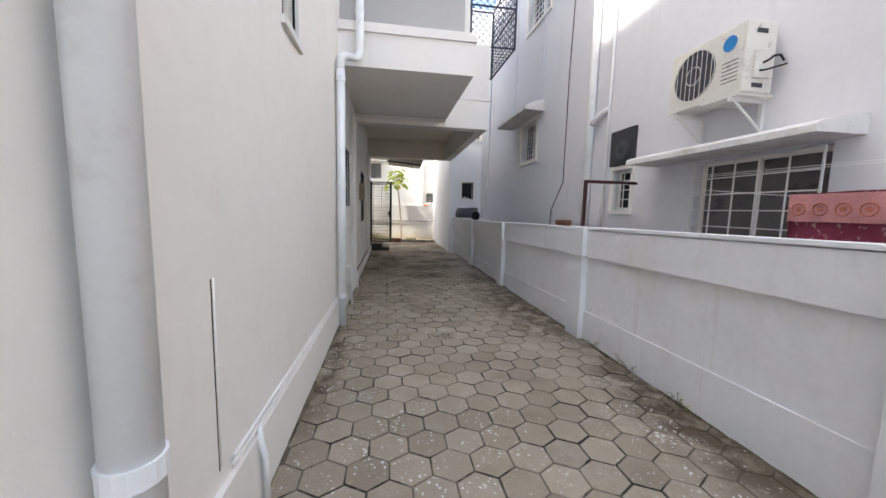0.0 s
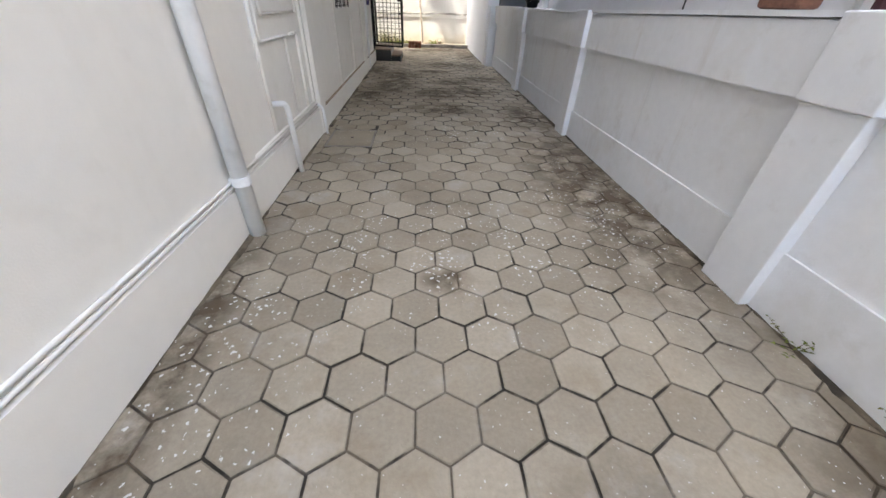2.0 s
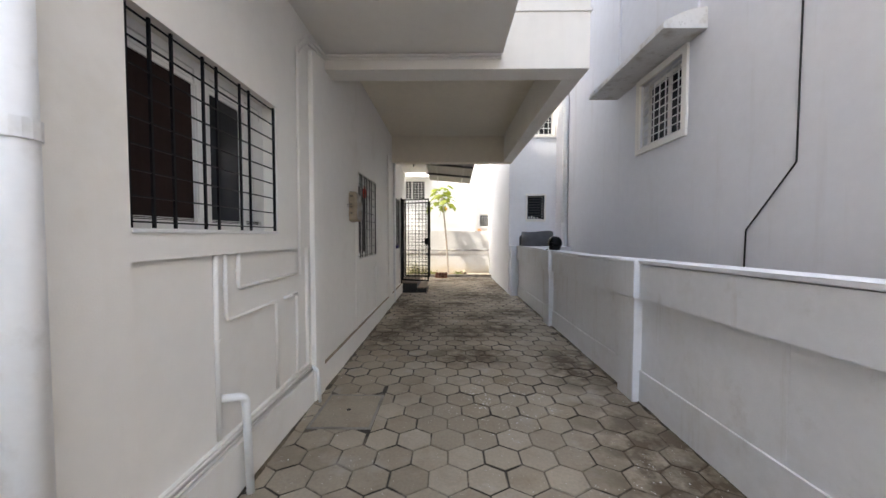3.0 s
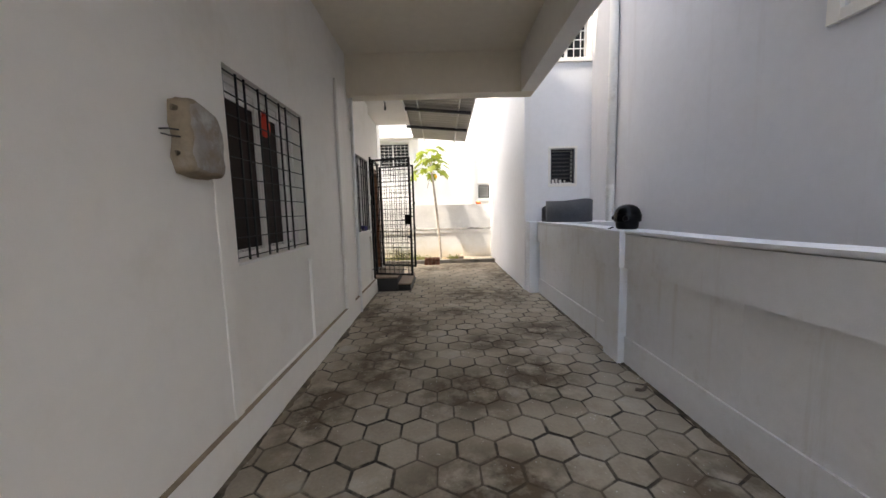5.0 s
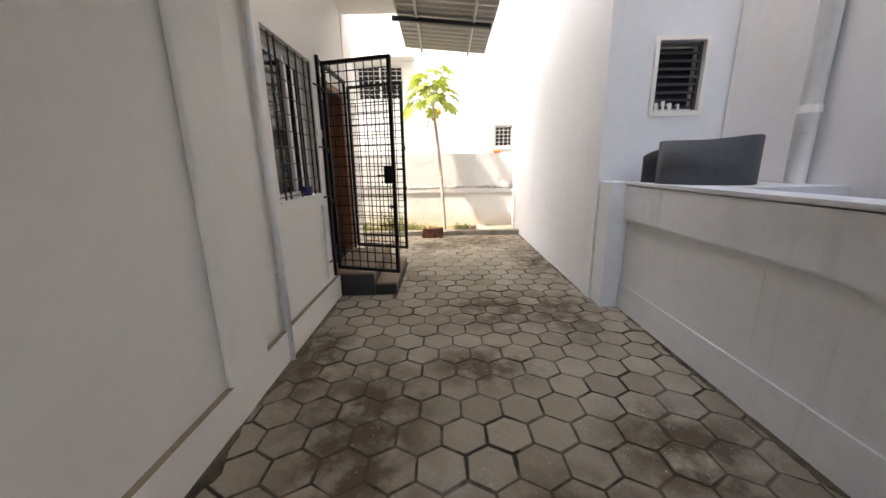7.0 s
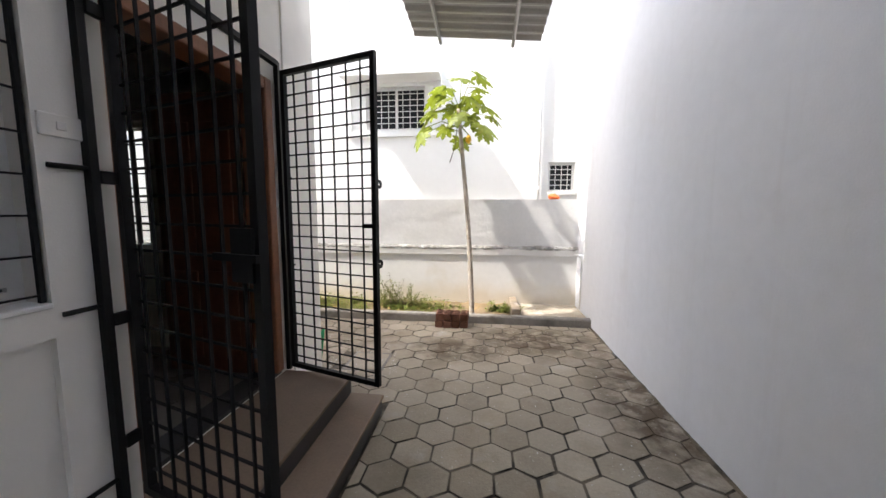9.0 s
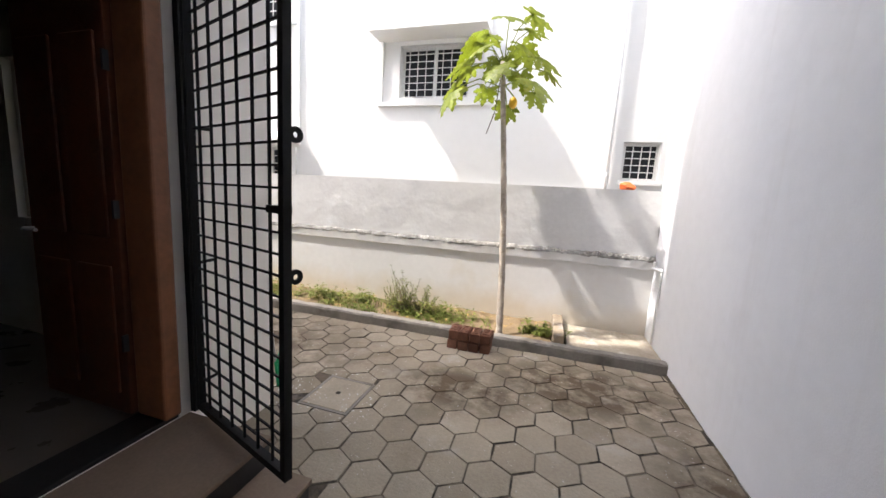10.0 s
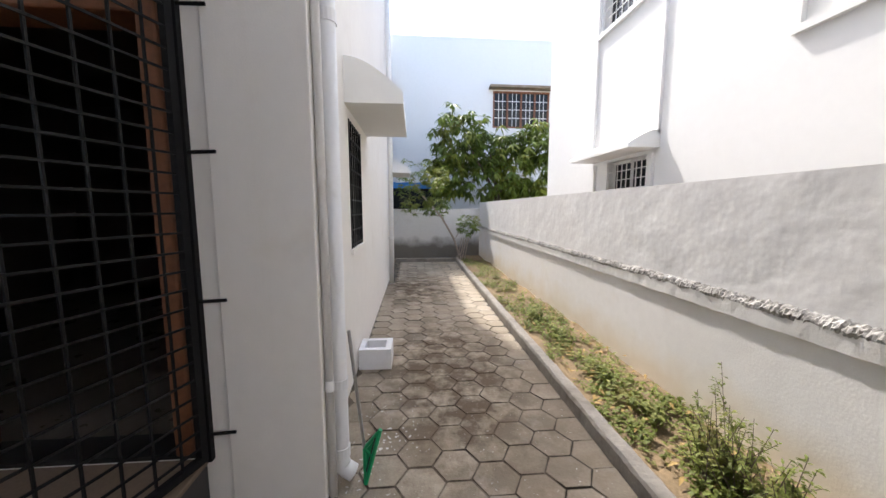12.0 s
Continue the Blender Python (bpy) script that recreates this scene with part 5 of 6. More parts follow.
part("chin_bar", shell_rings(bmesh.new(), [(0.003, 0.086, 0.090, 0), (0.012, 0.097, 0.100, 0), (0.05, 0.104, 0.108, 0), (0.09, 0.106, 0.110, 0)]), helmet_black, hel, "lower shell and chin guard", smooth=True)
part("visor", shell_rings(bmesh.new(), [(0.075, 0.113, 0.116, -0.004), (0.083, 0.121, 0.125, -0.004), (0.145, 0.124, 0.128, -0.004), (0.153, 0.119, 0.122, -0.004)], True), helmet_black, hel, "dark tinted visor", smooth=True)
for sy in (-1, 1):
    part("visor_pivot", tube(bmesh.new(), (HX - 0.07, HY + sy * 0.105, HZ + 0.115), (HX - 0.085, HY + sy * 0.130, HZ + 0.113), 0.030, 0.024, 16), helmet_black, hel, "round visor pivot")
part("rim", tube(bmesh.new(), (HX, HY, HZ), (HX, HY, HZ + 0.004), 0.085, seg=28), dark_board, hel, "rubber edge trim")
part("strap", pipe(bmesh.new(), [(2.53, 10.14, 1.395), (2.49, 10.17, 1.375), (2.485, 10.175, 1.33), (2.488, 10.17, 1.27)], 0.009, 8), dark_board, hel, "hanging chin strap")
part("buckle", a_box(2.476, 2.498, 10.158, 10.182, 1.235, 1.275, 0.004), dark_board, hel, "plastic strap buckle")
tk = thing("grey_roll", (2.9, 12.4, 1.376), "dark grey curled plastic sheet propped on the wall", "sheet")
bm = bmesh.new()
lo, hi = [], []
for k in range(21):
    a = math.pi * (0.02 + 0.96 * k / 20)
    x, y = 2.94 - 0.40 * math.cos(a), 12.62 - 0.42 * math.sin(a)
    lo.append((x, y, 1.376))
    hi.append((x, y, 1.72 + 0.03 * math.sin(a) + 0.015 * math.cos(3 * a)))
for a, b, c, d in zip(lo, lo[1:], hi[1:], hi):
    bm.faces.new([bm.verts.new(p) for p in (a, b, c, d)])
bmesh.ops.remove_doubles(bm, verts=bm.verts, dist=0.0005)
bmesh.ops.solidify(bm, geom=bm.faces[:], thickness=0.02)
part("sheet", bm, grey_sheet, tk, smooth=True)
bm = bmesh.new()
grid = []
for k in range(13):
    a = k / 12
    grid.append([bm.verts.new((2.70 - 0.17 * a - 0.05 * q * (1 - a), 12.50 + 0.30 * a + 0.05 * math.sin(3 * a), 1.376 + (0.31 - 0.07 * a * a) * q)) for q in (0, 0.33, 0.66, 1)])
for a, b in zip(grid, grid[1:]):
    for q in range(3):
        bm.faces.new([a[q], b[q], b[q + 1], a[q + 1]])
bmesh.ops.solidify(bm, geom=bm.faces[:], thickness=0.02)
part("curled_end", bm, grey_sheet, tk, "darker curled end of the sheet", smooth=True)
solid("wall_neighbour_ledge", a_box(2.765, NX - 0.001, 12.0, 13.3, 1.28, 1.372), paint_cool, "white painted slab behind the compound wall", "ledge", "structure")

for x, h, r in ((2.90, 0.075, 0.028), (2.97, 0.095, 0.024), (3.04, 0.07, 0.03), (3.13, 0.06, 0.022)):
    jar = thing("jar", (x, 13.355, 2.095), "small white plastic jar on the louvred window sill", "jar", "jars on the louvred window sill")
    part("body", tube(bmesh.new(), (x, 13.355, 2.091), (x, 13.355, 2.091 + h), r, r * 0.9, 14), white_frame, jar)
    part("lid", tube(bmesh.new(), (x, 13.355, 2.091 + h), (x, 13.355, 2.105 + h), r * 0.8, r * 0.75, 14), grey_sheet, jar, "grey cap")

# ---- washing line high on the tall block ----
wl = thing("wall_clothes_rail", (TALL_X, 14.6, 4.2), "small clothes rail with red and pink cloths", "clothes rail")
for y in (14.2, 15.0):
    part("arm", tube(bmesh.new(), (TALL_X + 0.01, y, 4.35), (TALL_X - 0.45, y, 4.55), 0.010, seg=6), white_metal, wl)
part("rod", tube(bmesh.new(), (TALL_X - 0.4, 14.1, 4.53), (TALL_X - 0.4, 15.1, 4.53), 0.008, seg=6), white_metal, wl)
for y, m_ in ((14.3, pink_cloth), (14.45, orange_plastic), (14.6, blue_sheet)):
    part("rag", a_box(TALL_X - 0.408, TALL_X - 0.392, y, y + 0.1, 4.22, 4.545, 0.004), m_, wl, "small drying cloth")

# ---- back planting strip ----
bm = bmesh.new()
nx_, ny_ = 140, 8
rows = []
for i in range(nx_ + 1):
    x = -10.49 + (1.24 + 10.49) * i / nx_
    rows.append([bm.verts.new((x, KERB_Y + 0.121 + (WALL_Y - 0.003 - KERB_Y - 0.121) * j / ny_, 0.07 + 0.045 * noise.noise((x * 2.2, j * 0.7, 0.3)) + 0.02 * noise.noise((x * 9, j * 2.0, 1.3)))) for j in range(ny_ + 1)])
for a, b in zip(rows, rows[1:]):
    for j in range(ny_):
        bm.faces.new([a[j], b[j], b[j + 1], a[j + 1]])
solid("planting_soil", bm, soil, "brown earth of the planting strip", "soil", "structure", smooth=True)
solid("slab_corner", a_box(1.40, TALL_X - 0.001, KERB_Y + 0.121, WALL_Y - 0.002, -0.03, 0.085, 0.008), sandy_cement, "rough cement slab in the corner", "slab", "structure")
solid("corner_post_beam", a_box(1.25, 1.37, KERB_Y + 0.122, WALL_Y - 0.004, -0.03, 0.20, 0.012), cement, "short cement beam across the planting strip", "beam", "structure")
tap = thing("water_tap", (TALL_X, 17.8, 0.9), "white plastic water pipe with a small tap in the corner", "tap")
part("pipe", pipe(bmesh.new(), [(TALL_X - 0.02, 17.75, 0.11), (TALL_X - 0.02, 17.75, 0.97), (TALL_X - 0.03, 18.03, 0.95)], 0.012, 8), pvc, tap)
part("valve", tube(tube(bmesh.new(), (TALL_X - 0.02, 17.75, 0.95), (TALL_X - 0.12, 17.77, 0.97), 0.014, seg=8), (TALL_X - 0.03, 17.98, 0.93), (TALL_X - 0.03, 17.98, 1.02), 0.022, seg=8), pvc, tap)
org = thing("orange_rag", (1.95, WALL_Y + 0.1, 1.83), "crumpled orange rag lying on the back wall", "rag")
bm = bmesh.new()
bmesh.ops.create_icosphere(bm, subdivisions=2, radius=0.06, matrix=Matrix.Translation((1.95, WALL_Y + 0.1, 1.875)) @ Matrix.Diagonal((1.5, 0.9, 0.8, 1)))
for v in bm.verts:
    v.co += Vector((noise.noise(v.co * 18), noise.noise(v.co * 18 + Vector((3, 0, 0))), noise.noise(v.co * 18 + Vector((0, 5, 0))))) * 0.03
part("rag", bm, orange_plastic, org)
downpipe("downpipe", [(1.85, FY - 0.05, 7.5), (1.85, FY - 0.05, 0.0)], 0.028, [(1.85, FY - 0.05, z) for z in (4.3, 2.1)], "thin white plastic pipe on the rear house", lambda x, y: (x, FY))

# bricks by the kerb
bk = thing("brick", (0.210, 17.050, 0.0), "rough red clay brick with a pressed frog, stacked by the kerb", "brick", "bricks stacked by the kerb")
bm = a_box(0.155, 0.265, 16.940, 17.160, 0.0, 0.098, 0.011)
part("body", bm, brick_red, bk)
fr = bmesh.new()
for z in (0.0985,):
    box(fr, 0.175, 0.245, 16.970, 16.985, z - 0.002, z + 0.006)
    box(fr, 0.175, 0.245, 17.115, 17.130, z - 0.002, z + 0.006)
    box(fr, 0.175, 0.188, 16.985, 17.115, z - 0.002, z + 0.006)
    box(fr, 0.232, 0.245, 16.985, 17.115, z - 0.002, z + 0.006)
    box(fr, 0.188, 0.232, 17.040, 17.055, z - 0.002, z + 0.006)
part("frog", fr, brick_red, bk, "raised frog marks")
for k in range(4):
    for lvl in (0, 1):
        if k or lvl:
            copy_thing(bk, pose(0.210 + 0.117 * k + (0.006 if lvl else 0), 17.050 + 0.008 * math.sin(5 * k + lvl), 0.106 * lvl, 0, 0, 2.5 * math.sin(3 * k + 2 * lvl)))

# ---- papaya tree ----
pap = thing("papaya_tree", (0.65, 17.40, 0.08), "slim papaya tree with a pale trunk and one ripe fruit", "tree")
PB, PT = Vector((0.66, 17.37, 0.04)), Vector((0.425, 17.67, 3.17))
bm = bmesh.new()
N, S = 40, 12
rings = []
for k in range(N + 1):
    a = k / N
    c = PB.lerp(PT, a) + Vector((0.025 * math.sin(4 * a), 0, 0))
    r = 0.038 * (1 - a) + 0.027 * a + (0.02 if k == 0 else 0) + 0.005 * (k % 2) * (0.6 + 0.4 * math.sin(5.0 * k))
    rings.append([bm.verts.new(c + Vector((r * math.cos(2 * math.pi * s / S), r * math.sin(2 * math.pi * s / S), 0))) for s in range(S)])
for a, b in zip(rings, rings[1:]):
    for s in range(S):
        bm.faces.new([a[s], a[(s + 1) % S], b[(s + 1) % S], b[s]])
bm.faces.new(rings[-1])
part("trunk", bm, bark, pap, "pale ringed trunk", smooth=True)


def papaya_leaf(size, rnd):
    """A palmate blade with deeply cut, toothed lobes and a slight droop, in its own plane."""
    bm = bmesh.new()
    lobes = 7
    for L in range(lobes):
        ang = radians(-118 + 236 * L / (lobes - 1)) + rnd.uniform(-0.08, 0.08)
        ln = size * (1.0 - 0.38 * abs(L - 3) / 3) * rnd.uniform(0.9, 1.08)
        d, q = Vector((math.cos(ang), math.sin(ang), 0)), Vector((-math.sin(ang), math.cos(ang), 0))
        prof = [(0.0, 0.05), (0.25, 0.11), (0.40, 0.13), (0.50, 0.25), (0.60, 0.15), (0.70, 0.24), (0.80, 0.11), (0.88, 0.12), (1.0, 0.0)]
        mid = []
        for a, hw in prof:
            z = -0.22 * ln * a * a + rnd.uniform(-0.004, 0.004)
            c = d * (ln * a)
            mid.append((bm.verts.new(c - q * hw * ln + Vector((0, 0, z - 0.10 * hw * ln))), bm.verts.new(c + Vector((0, 0, z))), bm.verts.new(c + q * hw * ln + Vector((0, 0, z - 0.10 * hw * ln)))))
        for (a0, a1, a2), (b0, b1, b2) in zip(mid, mid[1:]):
            bm.faces.new([a0, b0, b1, a1])
            bm.faces.new([a1, b1, b2, a2])
    return bm


rnd = random.Random(11)
for k in range(21):
    az = 2 * math.pi * (k * 0.382) + rnd.uniform(-0.2, 0.2)
    low = k / 20
    start = PT + Vector((0, 0, -0.35 * low + 0.02))
    reach = 0.26 + 0.38 * low * rnd.uniform(0.75, 1.1)
    rise = 0.40 - 0.50 * low + rnd.uniform(-0.08, 0.06)
    tip = start + Vector((math.cos(az) * reach, math.sin(az) * reach * 0.8, rise))
    midp = start.lerp(tip, 0.5) + Vector((0, 0, 0.10))
    st = part("leaf_stalk", pipe(bmesh.new(), [start, midp, tip], 0.006, 6), leaf_green, pap)
    bm = papaya_leaf(rnd.uniform(0.24, 0.35), rnd)
    m = Matrix.Translation(tip) @ Matrix.Rotation(az, 4, "Z") @ Matrix.Rotation(radians(15 + 32 * low + rnd.uniform(-10, 15)), 4, "Y") @ Matrix.Rotation(rnd.uniform(-0.3, 0.3), 4, "X")
    bmesh.ops.transform(bm, matrix=m, verts=bm.verts)
    part("leaf", bm, leaf_green, st)
bm = bmesh.new()
bmesh.ops.create_uvsphere(bm, u_segments=16, v_segments=12, radius=0.055, matrix=Matrix.Translation(PT + Vector((0.14, -0.05, -0.46))) @ Matrix.Diagonal((0.85, 0.85, 1.2, 1)))
fruit = part("fruit", bm, papaya_yellow, pap, "ripe yellow papaya", smooth=True)
part("stem", tube(bmesh.new(), PT + Vector((0.02, 0, -0.25)), PT + Vector((0.14, -0.05, -0.39)), 0.008, seg=6), leaf_green, fruit)
part("dry_stalk", pipe(bmesh.new(), [PT + Vector((-0.02, -0.03, -0.15)), PT + Vector((-0.06, -0.04, -0.55)), PT + Vector((-0.14, -0.05, -0.80))], 0.006, 6), dark_bark, pap, "dry brown leaf stalk")


# ---- mango and small tree at the end ----
def leaf_blade(bm, base, d, up, ln, wd):
    q = d.cross(up)
    if q.length < 1e-4:
        return
    q.normalize()
    tip = base + d * ln + Vector((0, 0, -0.25 * ln))
    mid = base + d * ln * 0.45
    a, b, c, e = bm.verts.new(base), bm.verts.new(mid + q * wd), bm.verts.new(tip), bm.verts.new(mid - q * wd)
    f = bm.verts.new(mid + Vector((0, 0, -0.15 * wd)))
    bm.faces.new([a, b, f])
    bm.faces.new([b, c, f])
    bm.faces.new([c, e, f])
    bm.faces.new([e, a, f])


def crown_mesh(rnd, blobs, clusters, per, ln, wd, droop=0.0):
    """Leaf whorls scattered over and inside uneven lobes; droop hangs the blades down from their twig ends."""
    bm = bmesh.new()
    for c, r in blobs:
        c = Vector(c)
        for k in range(clusters):
            v = Vector((rnd.gauss(0, 1), rnd.gauss(0, 1), rnd.gauss(0, 1))).normalized()
            swell = 1.0 + 0.28 * noise.noise(v * 2.3 + c)
            p = c + Vector((v.x * r[0], v.y * r[1], v.z * r[2])) * rnd.uniform(0.5, 1.0) * swell
            spin = rnd.uniform(0, 6.28)
            for j in range(per):
                a = spin + 2 * math.pi * j / per + rnd.gauss(0, 0.25)
                d = (v * 0.45 + Vector((math.cos(a), math.sin(a), rnd.gauss(-0.15 - droop, 0.35)))).normalized()
                leaf_blade(bm, p, d, Vector((rnd.gauss(0, 0.3), rnd.gauss(0, 0.3), 1)).normalized(), ln * rnd.uniform(0.7, 1.2), wd)
    return bm


rnd = random.Random(21)
mango = thing("mango_tree", (-12.2, 19.2, 0), "dense mango tree with long glossy leaves behind the wall", "tree")
bm = tube(bmesh.new(), (-12.2, 19.2, -0.05), (-12.2, 19.1, 2.2), 0.16, 0.11)
for e in ((-12.0, 17.8, 4.2), (-12.3, 20.3, 4.0), (-12.8, 19.0, 4.4), (-11.7, 18.7, 3.6)):
    tube(bm, (-12.2, 19.1, 2.1), e, 0.07, 0.02, 8)
part("trunk", bm, dark_bark, mango)
part("crown", crown_mesh(rnd, [((-12.4, 20.1, 3.2), (1.3, 1.5, 1.35)), ((-12.4, 17.7, 4.3), (1.1, 1.15, 1.1)), ((-12.2, 20.7, 4.1), (1.0, 0.95, 0.95)), ((-12.5, 18.9, 2.7), (1.1, 1.4, 1.0)), ((-12.6, 18.8, 3.9), (1.0, 1.1, 0.9)), ((-12.4, 17.2, 3.0), (0.8, 0.75, 0.9)), ((-12.2, 20.3, 2.3), (0.8, 0.9, 0.6))], 105, 10, 0.36, 0.046, 0.55), mango_green, mango)
small = thing("small_tree", (-9.55, 17.35, 0.08), "leaning young tree with feathery leaves", "tree")
bm = bmesh.new()
pipe(bm, [(-9.55, 17.35, 0.05), (-9.5, 17.15, 0.7), (-9.5, 16.75, 1.4), (-9.5, 16.2, 2.0)], 0.03, 8)
for a, b in (((-9.5, 17.15, 0.7), (-9.6, 17.6, 1.3)), ((-9.5, 16.75, 1.4), (-9.4, 15.9, 1.5)), ((-9.55, 17.3, 0.2), (-9.5, 17.75, 0.9)), ((-9.5, 16.2, 2.0), (-9.5, 15.8, 2.7))):
    tube(bm, a, b, 0.014, 0.006, 6)
for k in range(4):
    tube(bm, (-9.5, 17.25 + 0.07 * k, 0.05), (-9.5, 17.38 + 0.07 * k, 0.75), 0.02, 0.014, 6)
part("trunk", bm, bark, small)
part("crown", crown_mesh(rnd, [((-9.5, 16.0, 1.9), (0.6, 0.65, 0.45)), ((-9.5, 15.9, 2.6), (0.55, 0.6, 0.5)), ((-9.5, 17.6, 1.15), (0.4, 0.4, 0.3)), ((-9.5, 16.6, 2.5), (0.4, 0.4, 0.4)), ((-9.5, 16.6, 1.7), (0.4, 0.4, 0.3))], 60, 12, 0.14, 0.016, 0.1), mango_green, small)
tarp = thing("blue_tarpaulin", (-13.2, 15.9, 2.4), "blue plastic tarpaulin roof beside the far house", "tarpaulin")
bm = bmesh.new()
rows = [[bm.verts.new((-14.2 + 1.2 * i / 6, 14.8 + 2.4 * j / 10, 2.75 - 0.12 * i / 6 + 0.04 * math.sin(2.2 * j))) for j in range(11)] for i in range(7)]
for a, b in zip(rows, rows[1:]):
    for j in range(10):
        bm.faces.new([a[j], b[j], b[j + 1], a[j + 1]])
bmesh.ops.solidify(bm, geom=bm.faces[:], thickness=0.01)
part("sheet", bm, blue_sheet, tarp)
part("valance", a_box(-13.01, -13.0, 14.8, 17.2, 2.42, 2.64), blue_sheet, tarp)
for y in (14.85, 17.15):
    part("post", tube(bmesh.new(), (-13.05, y, -0.05), (-13.05, y, 2.6), 0.03, seg=8), tin, tarp)
fw = thing("window_17", (-15.0, 20.8, 5.25), "brown wooden window with small panes in the far house", "window", "", "structure")
bm = bmesh.new()
for a in ((19.5, 22.1, 6.77, 6.85), (19.5, 22.1, 5.25, 5.33)):
    box(bm, -15.1, -15.02, *a)
for k in range(5):
    y = 19.5 + 0.63 * k
    box(bm, -15.1, -15.02, y, y + 0.08, 5.33, 6.77)
part("window_frame", bm, wood_light, fw)
for k in range(4):
    y = 19.58 + 0.63 * k
    part("pane", a_box(-15.09, -15.08, y, y + 0.55, 5.33, 6.77), glass, fw)
    for j in range(1, 4):
        part("glazing_bar", a_box(-15.07, -15.05, y, y + 0.55, 5.33 + 0.36 * j, 5.36 + 0.36 * j), white_metal, fw)
    for j in range(1, 3):
        part("glazing_bar", a_box(-15.07, -15.052, y + 0.183 * j, y + 0.183 * j + 0.025, 5.33, 6.77), white_metal, fw)
part("lintel", a_box(-15.0, -14.6, 19.3, 22.3, 6.90, 7.0), cement, fw, "grey concrete sunshade")
solid("window_18", a_box(-15.12, -15.08, 14.9, 17.2, 1.4, 2.8), glass, "dark opening under the tarpaulin", "window", "structure")

# ---- weeds ----
rnd = random.Random(4)


def weed_patch(bm, x, y, spread, height, count, ln):
    for k in range(count):
        b = Vector((x + rnd.gauss(0, spread), min(max(y + rnd.gauss(0, spread * 0.5), KERB_Y + 0.13), WALL_Y - 0.04), 0.07))
        h = height * rnd.uniform(0.3, 1.0)
        lean = Vector((rnd.gauss(0, 0.25), rnd.gauss(0, 0.2), 1)).normalized()
        bm.faces.new([bm.verts.new(q) for q in (b + Vector((0.003, 0, 0)), b + lean * h, b + Vector((-0.003, 0.001, 0)))])
        for j in range(5):
            p = b + lean * h * rnd.uniform(0.25, 1.0)
            d = Vector((rnd.gauss(0, 1), rnd.gauss(0, 1), rnd.uniform(-0.1, 0.7))).normalized()
            leaf_blade(bm, p, d, Vector((0, 0, 1)), ln * rnd.uniform(0.6, 1.3), ln * 0.22)


bm = bmesh.new()
for x in np.arange(-9.0, 0.3, 0.16):
    weed_patch(bm, x + rnd.uniform(-0.1, 0.1), rnd.uniform(KERB_Y + 0.2, WALL_Y - 0.25), 0.13, 0.12, int(rnd.uniform(2, 18)), 0.055)
for x in (-3.6, -2.9, -1.9, -1.4, -0.15):
    weed_patch(bm, x, 17.64, 0.13, 0.26, 40, 0.07)
for k in range(150):
    weed_patch(bm, rnd.uniform(-9.3, 0.2), rnd.uniform(KERB_Y + 0.16, WALL_Y - 0.1), 0.10, 0.09, 9, 0.05)
weed_patch(bm, 1.08, 17.59, 0.10, 0.14, 60, 0.08)
tagged(solid("weeds", bm, weed_green, "low green weeds and grass in the planting strip", "weeds", "stuff"))
bush = thing("weed_bush", (-0.62, 17.69, 0.05), "straggly tall weed growing against the wall", "bush")
bm, sm = bmesh.new(), bmesh.new()
for x, y, h in ((-0.62, 17.69, 0.68), (-0.75, 17.64, 0.5), (-0.52, 17.66, 0.55), (-0.85, 17.70, 0.35), (-0.40, 17.70, 0.4)):
    for k in range(14):
        foot = Vector((x + rnd.gauss(0, 0.05), y + rnd.gauss(0, 0.04), 0.06))
        tip = foot + Vector((rnd.gauss(0, 0.20), rnd.gauss(0, 0.12), h * rnd.uniform(0.3, 0.98)))
        tip.y = min(tip.y, WALL_Y - 0.06)
        tube(sm, foot, tip, 0.004, 0.0015, 5)
        for j in range(26):
            p = foot.lerp(tip, rnd.uniform(0.2, 1.0))
            d = Vector((rnd.gauss(0, 1), rnd.gauss(0, 1), rnd.uniform(-0.1, 0.8))).normalized()
            leaf_blade(bm, p, d, Vector((0, 0, 1)), 0.042 * rnd.uniform(0.6, 1.3), 0.008)
part("stalk", sm, dark_bark, bush, "thin brown stems")
part("foliage", bm, weed_green, bush)
bm = bmesh.new()
for k in range(260):
    x, y = rnd.uniform(-9, 1.2), rnd.uniform(KERB_Y + 0.15, WALL_Y - 0.05)
    d = Vector((rnd.gauss(0, 1), rnd.gauss(0, 1), 0.1)).normalized()
    leaf_blade(bm, Vector((x, y, 0.125)), d, Vector((0, 0, 1)), 0.09, 0.014)
solid("dry_leaves", bm, material("dry_leaf", (0.38, 0.26, 0.10), 0.9, vary=0.2, bump=0.1, island=0.4), "dry straw-coloured leaves on the earth", "leaf litter", "stuff")

# ---- small things on the rear paving ----
br = thing("floor_wiper", (-0.91, 15.64, 0.0), "green plastic floor wiper standing on end against the pipe", "wiper")
WA, WB, WC = Vector((-0.905, 15.645, 0.005)), Vector((-0.900, 15.738, 0.345)), Vector((-0.925, 15.640, 0.215))
bm = bmesh.new()
for a, b, r in ((WA, WB, 0.013), (WA, WC, 0.011), (WB, WC, 0.011), (WA.lerp(WB, 0.5), WC, 0.010)):
    tube(bm, a, b, r, seg=8)
bm.faces.new([bm.verts.new(p) for p in (WA, WB, WC)])
part("head", bm, green_plastic, br, "bright green plastic head")
edge = (WB - WA).cross(Vector((1, 0, 0))).normalized() * -0.02
bm = bmesh.new()
bm.faces.new([bm.verts.new(p) for p in (WA, WB, WB + edge, WA + edge)])
bmesh.ops.solidify(bm, geom=bm.faces[:], thickness=0.006)
part("rubber_blade", bm, dark_board, br)
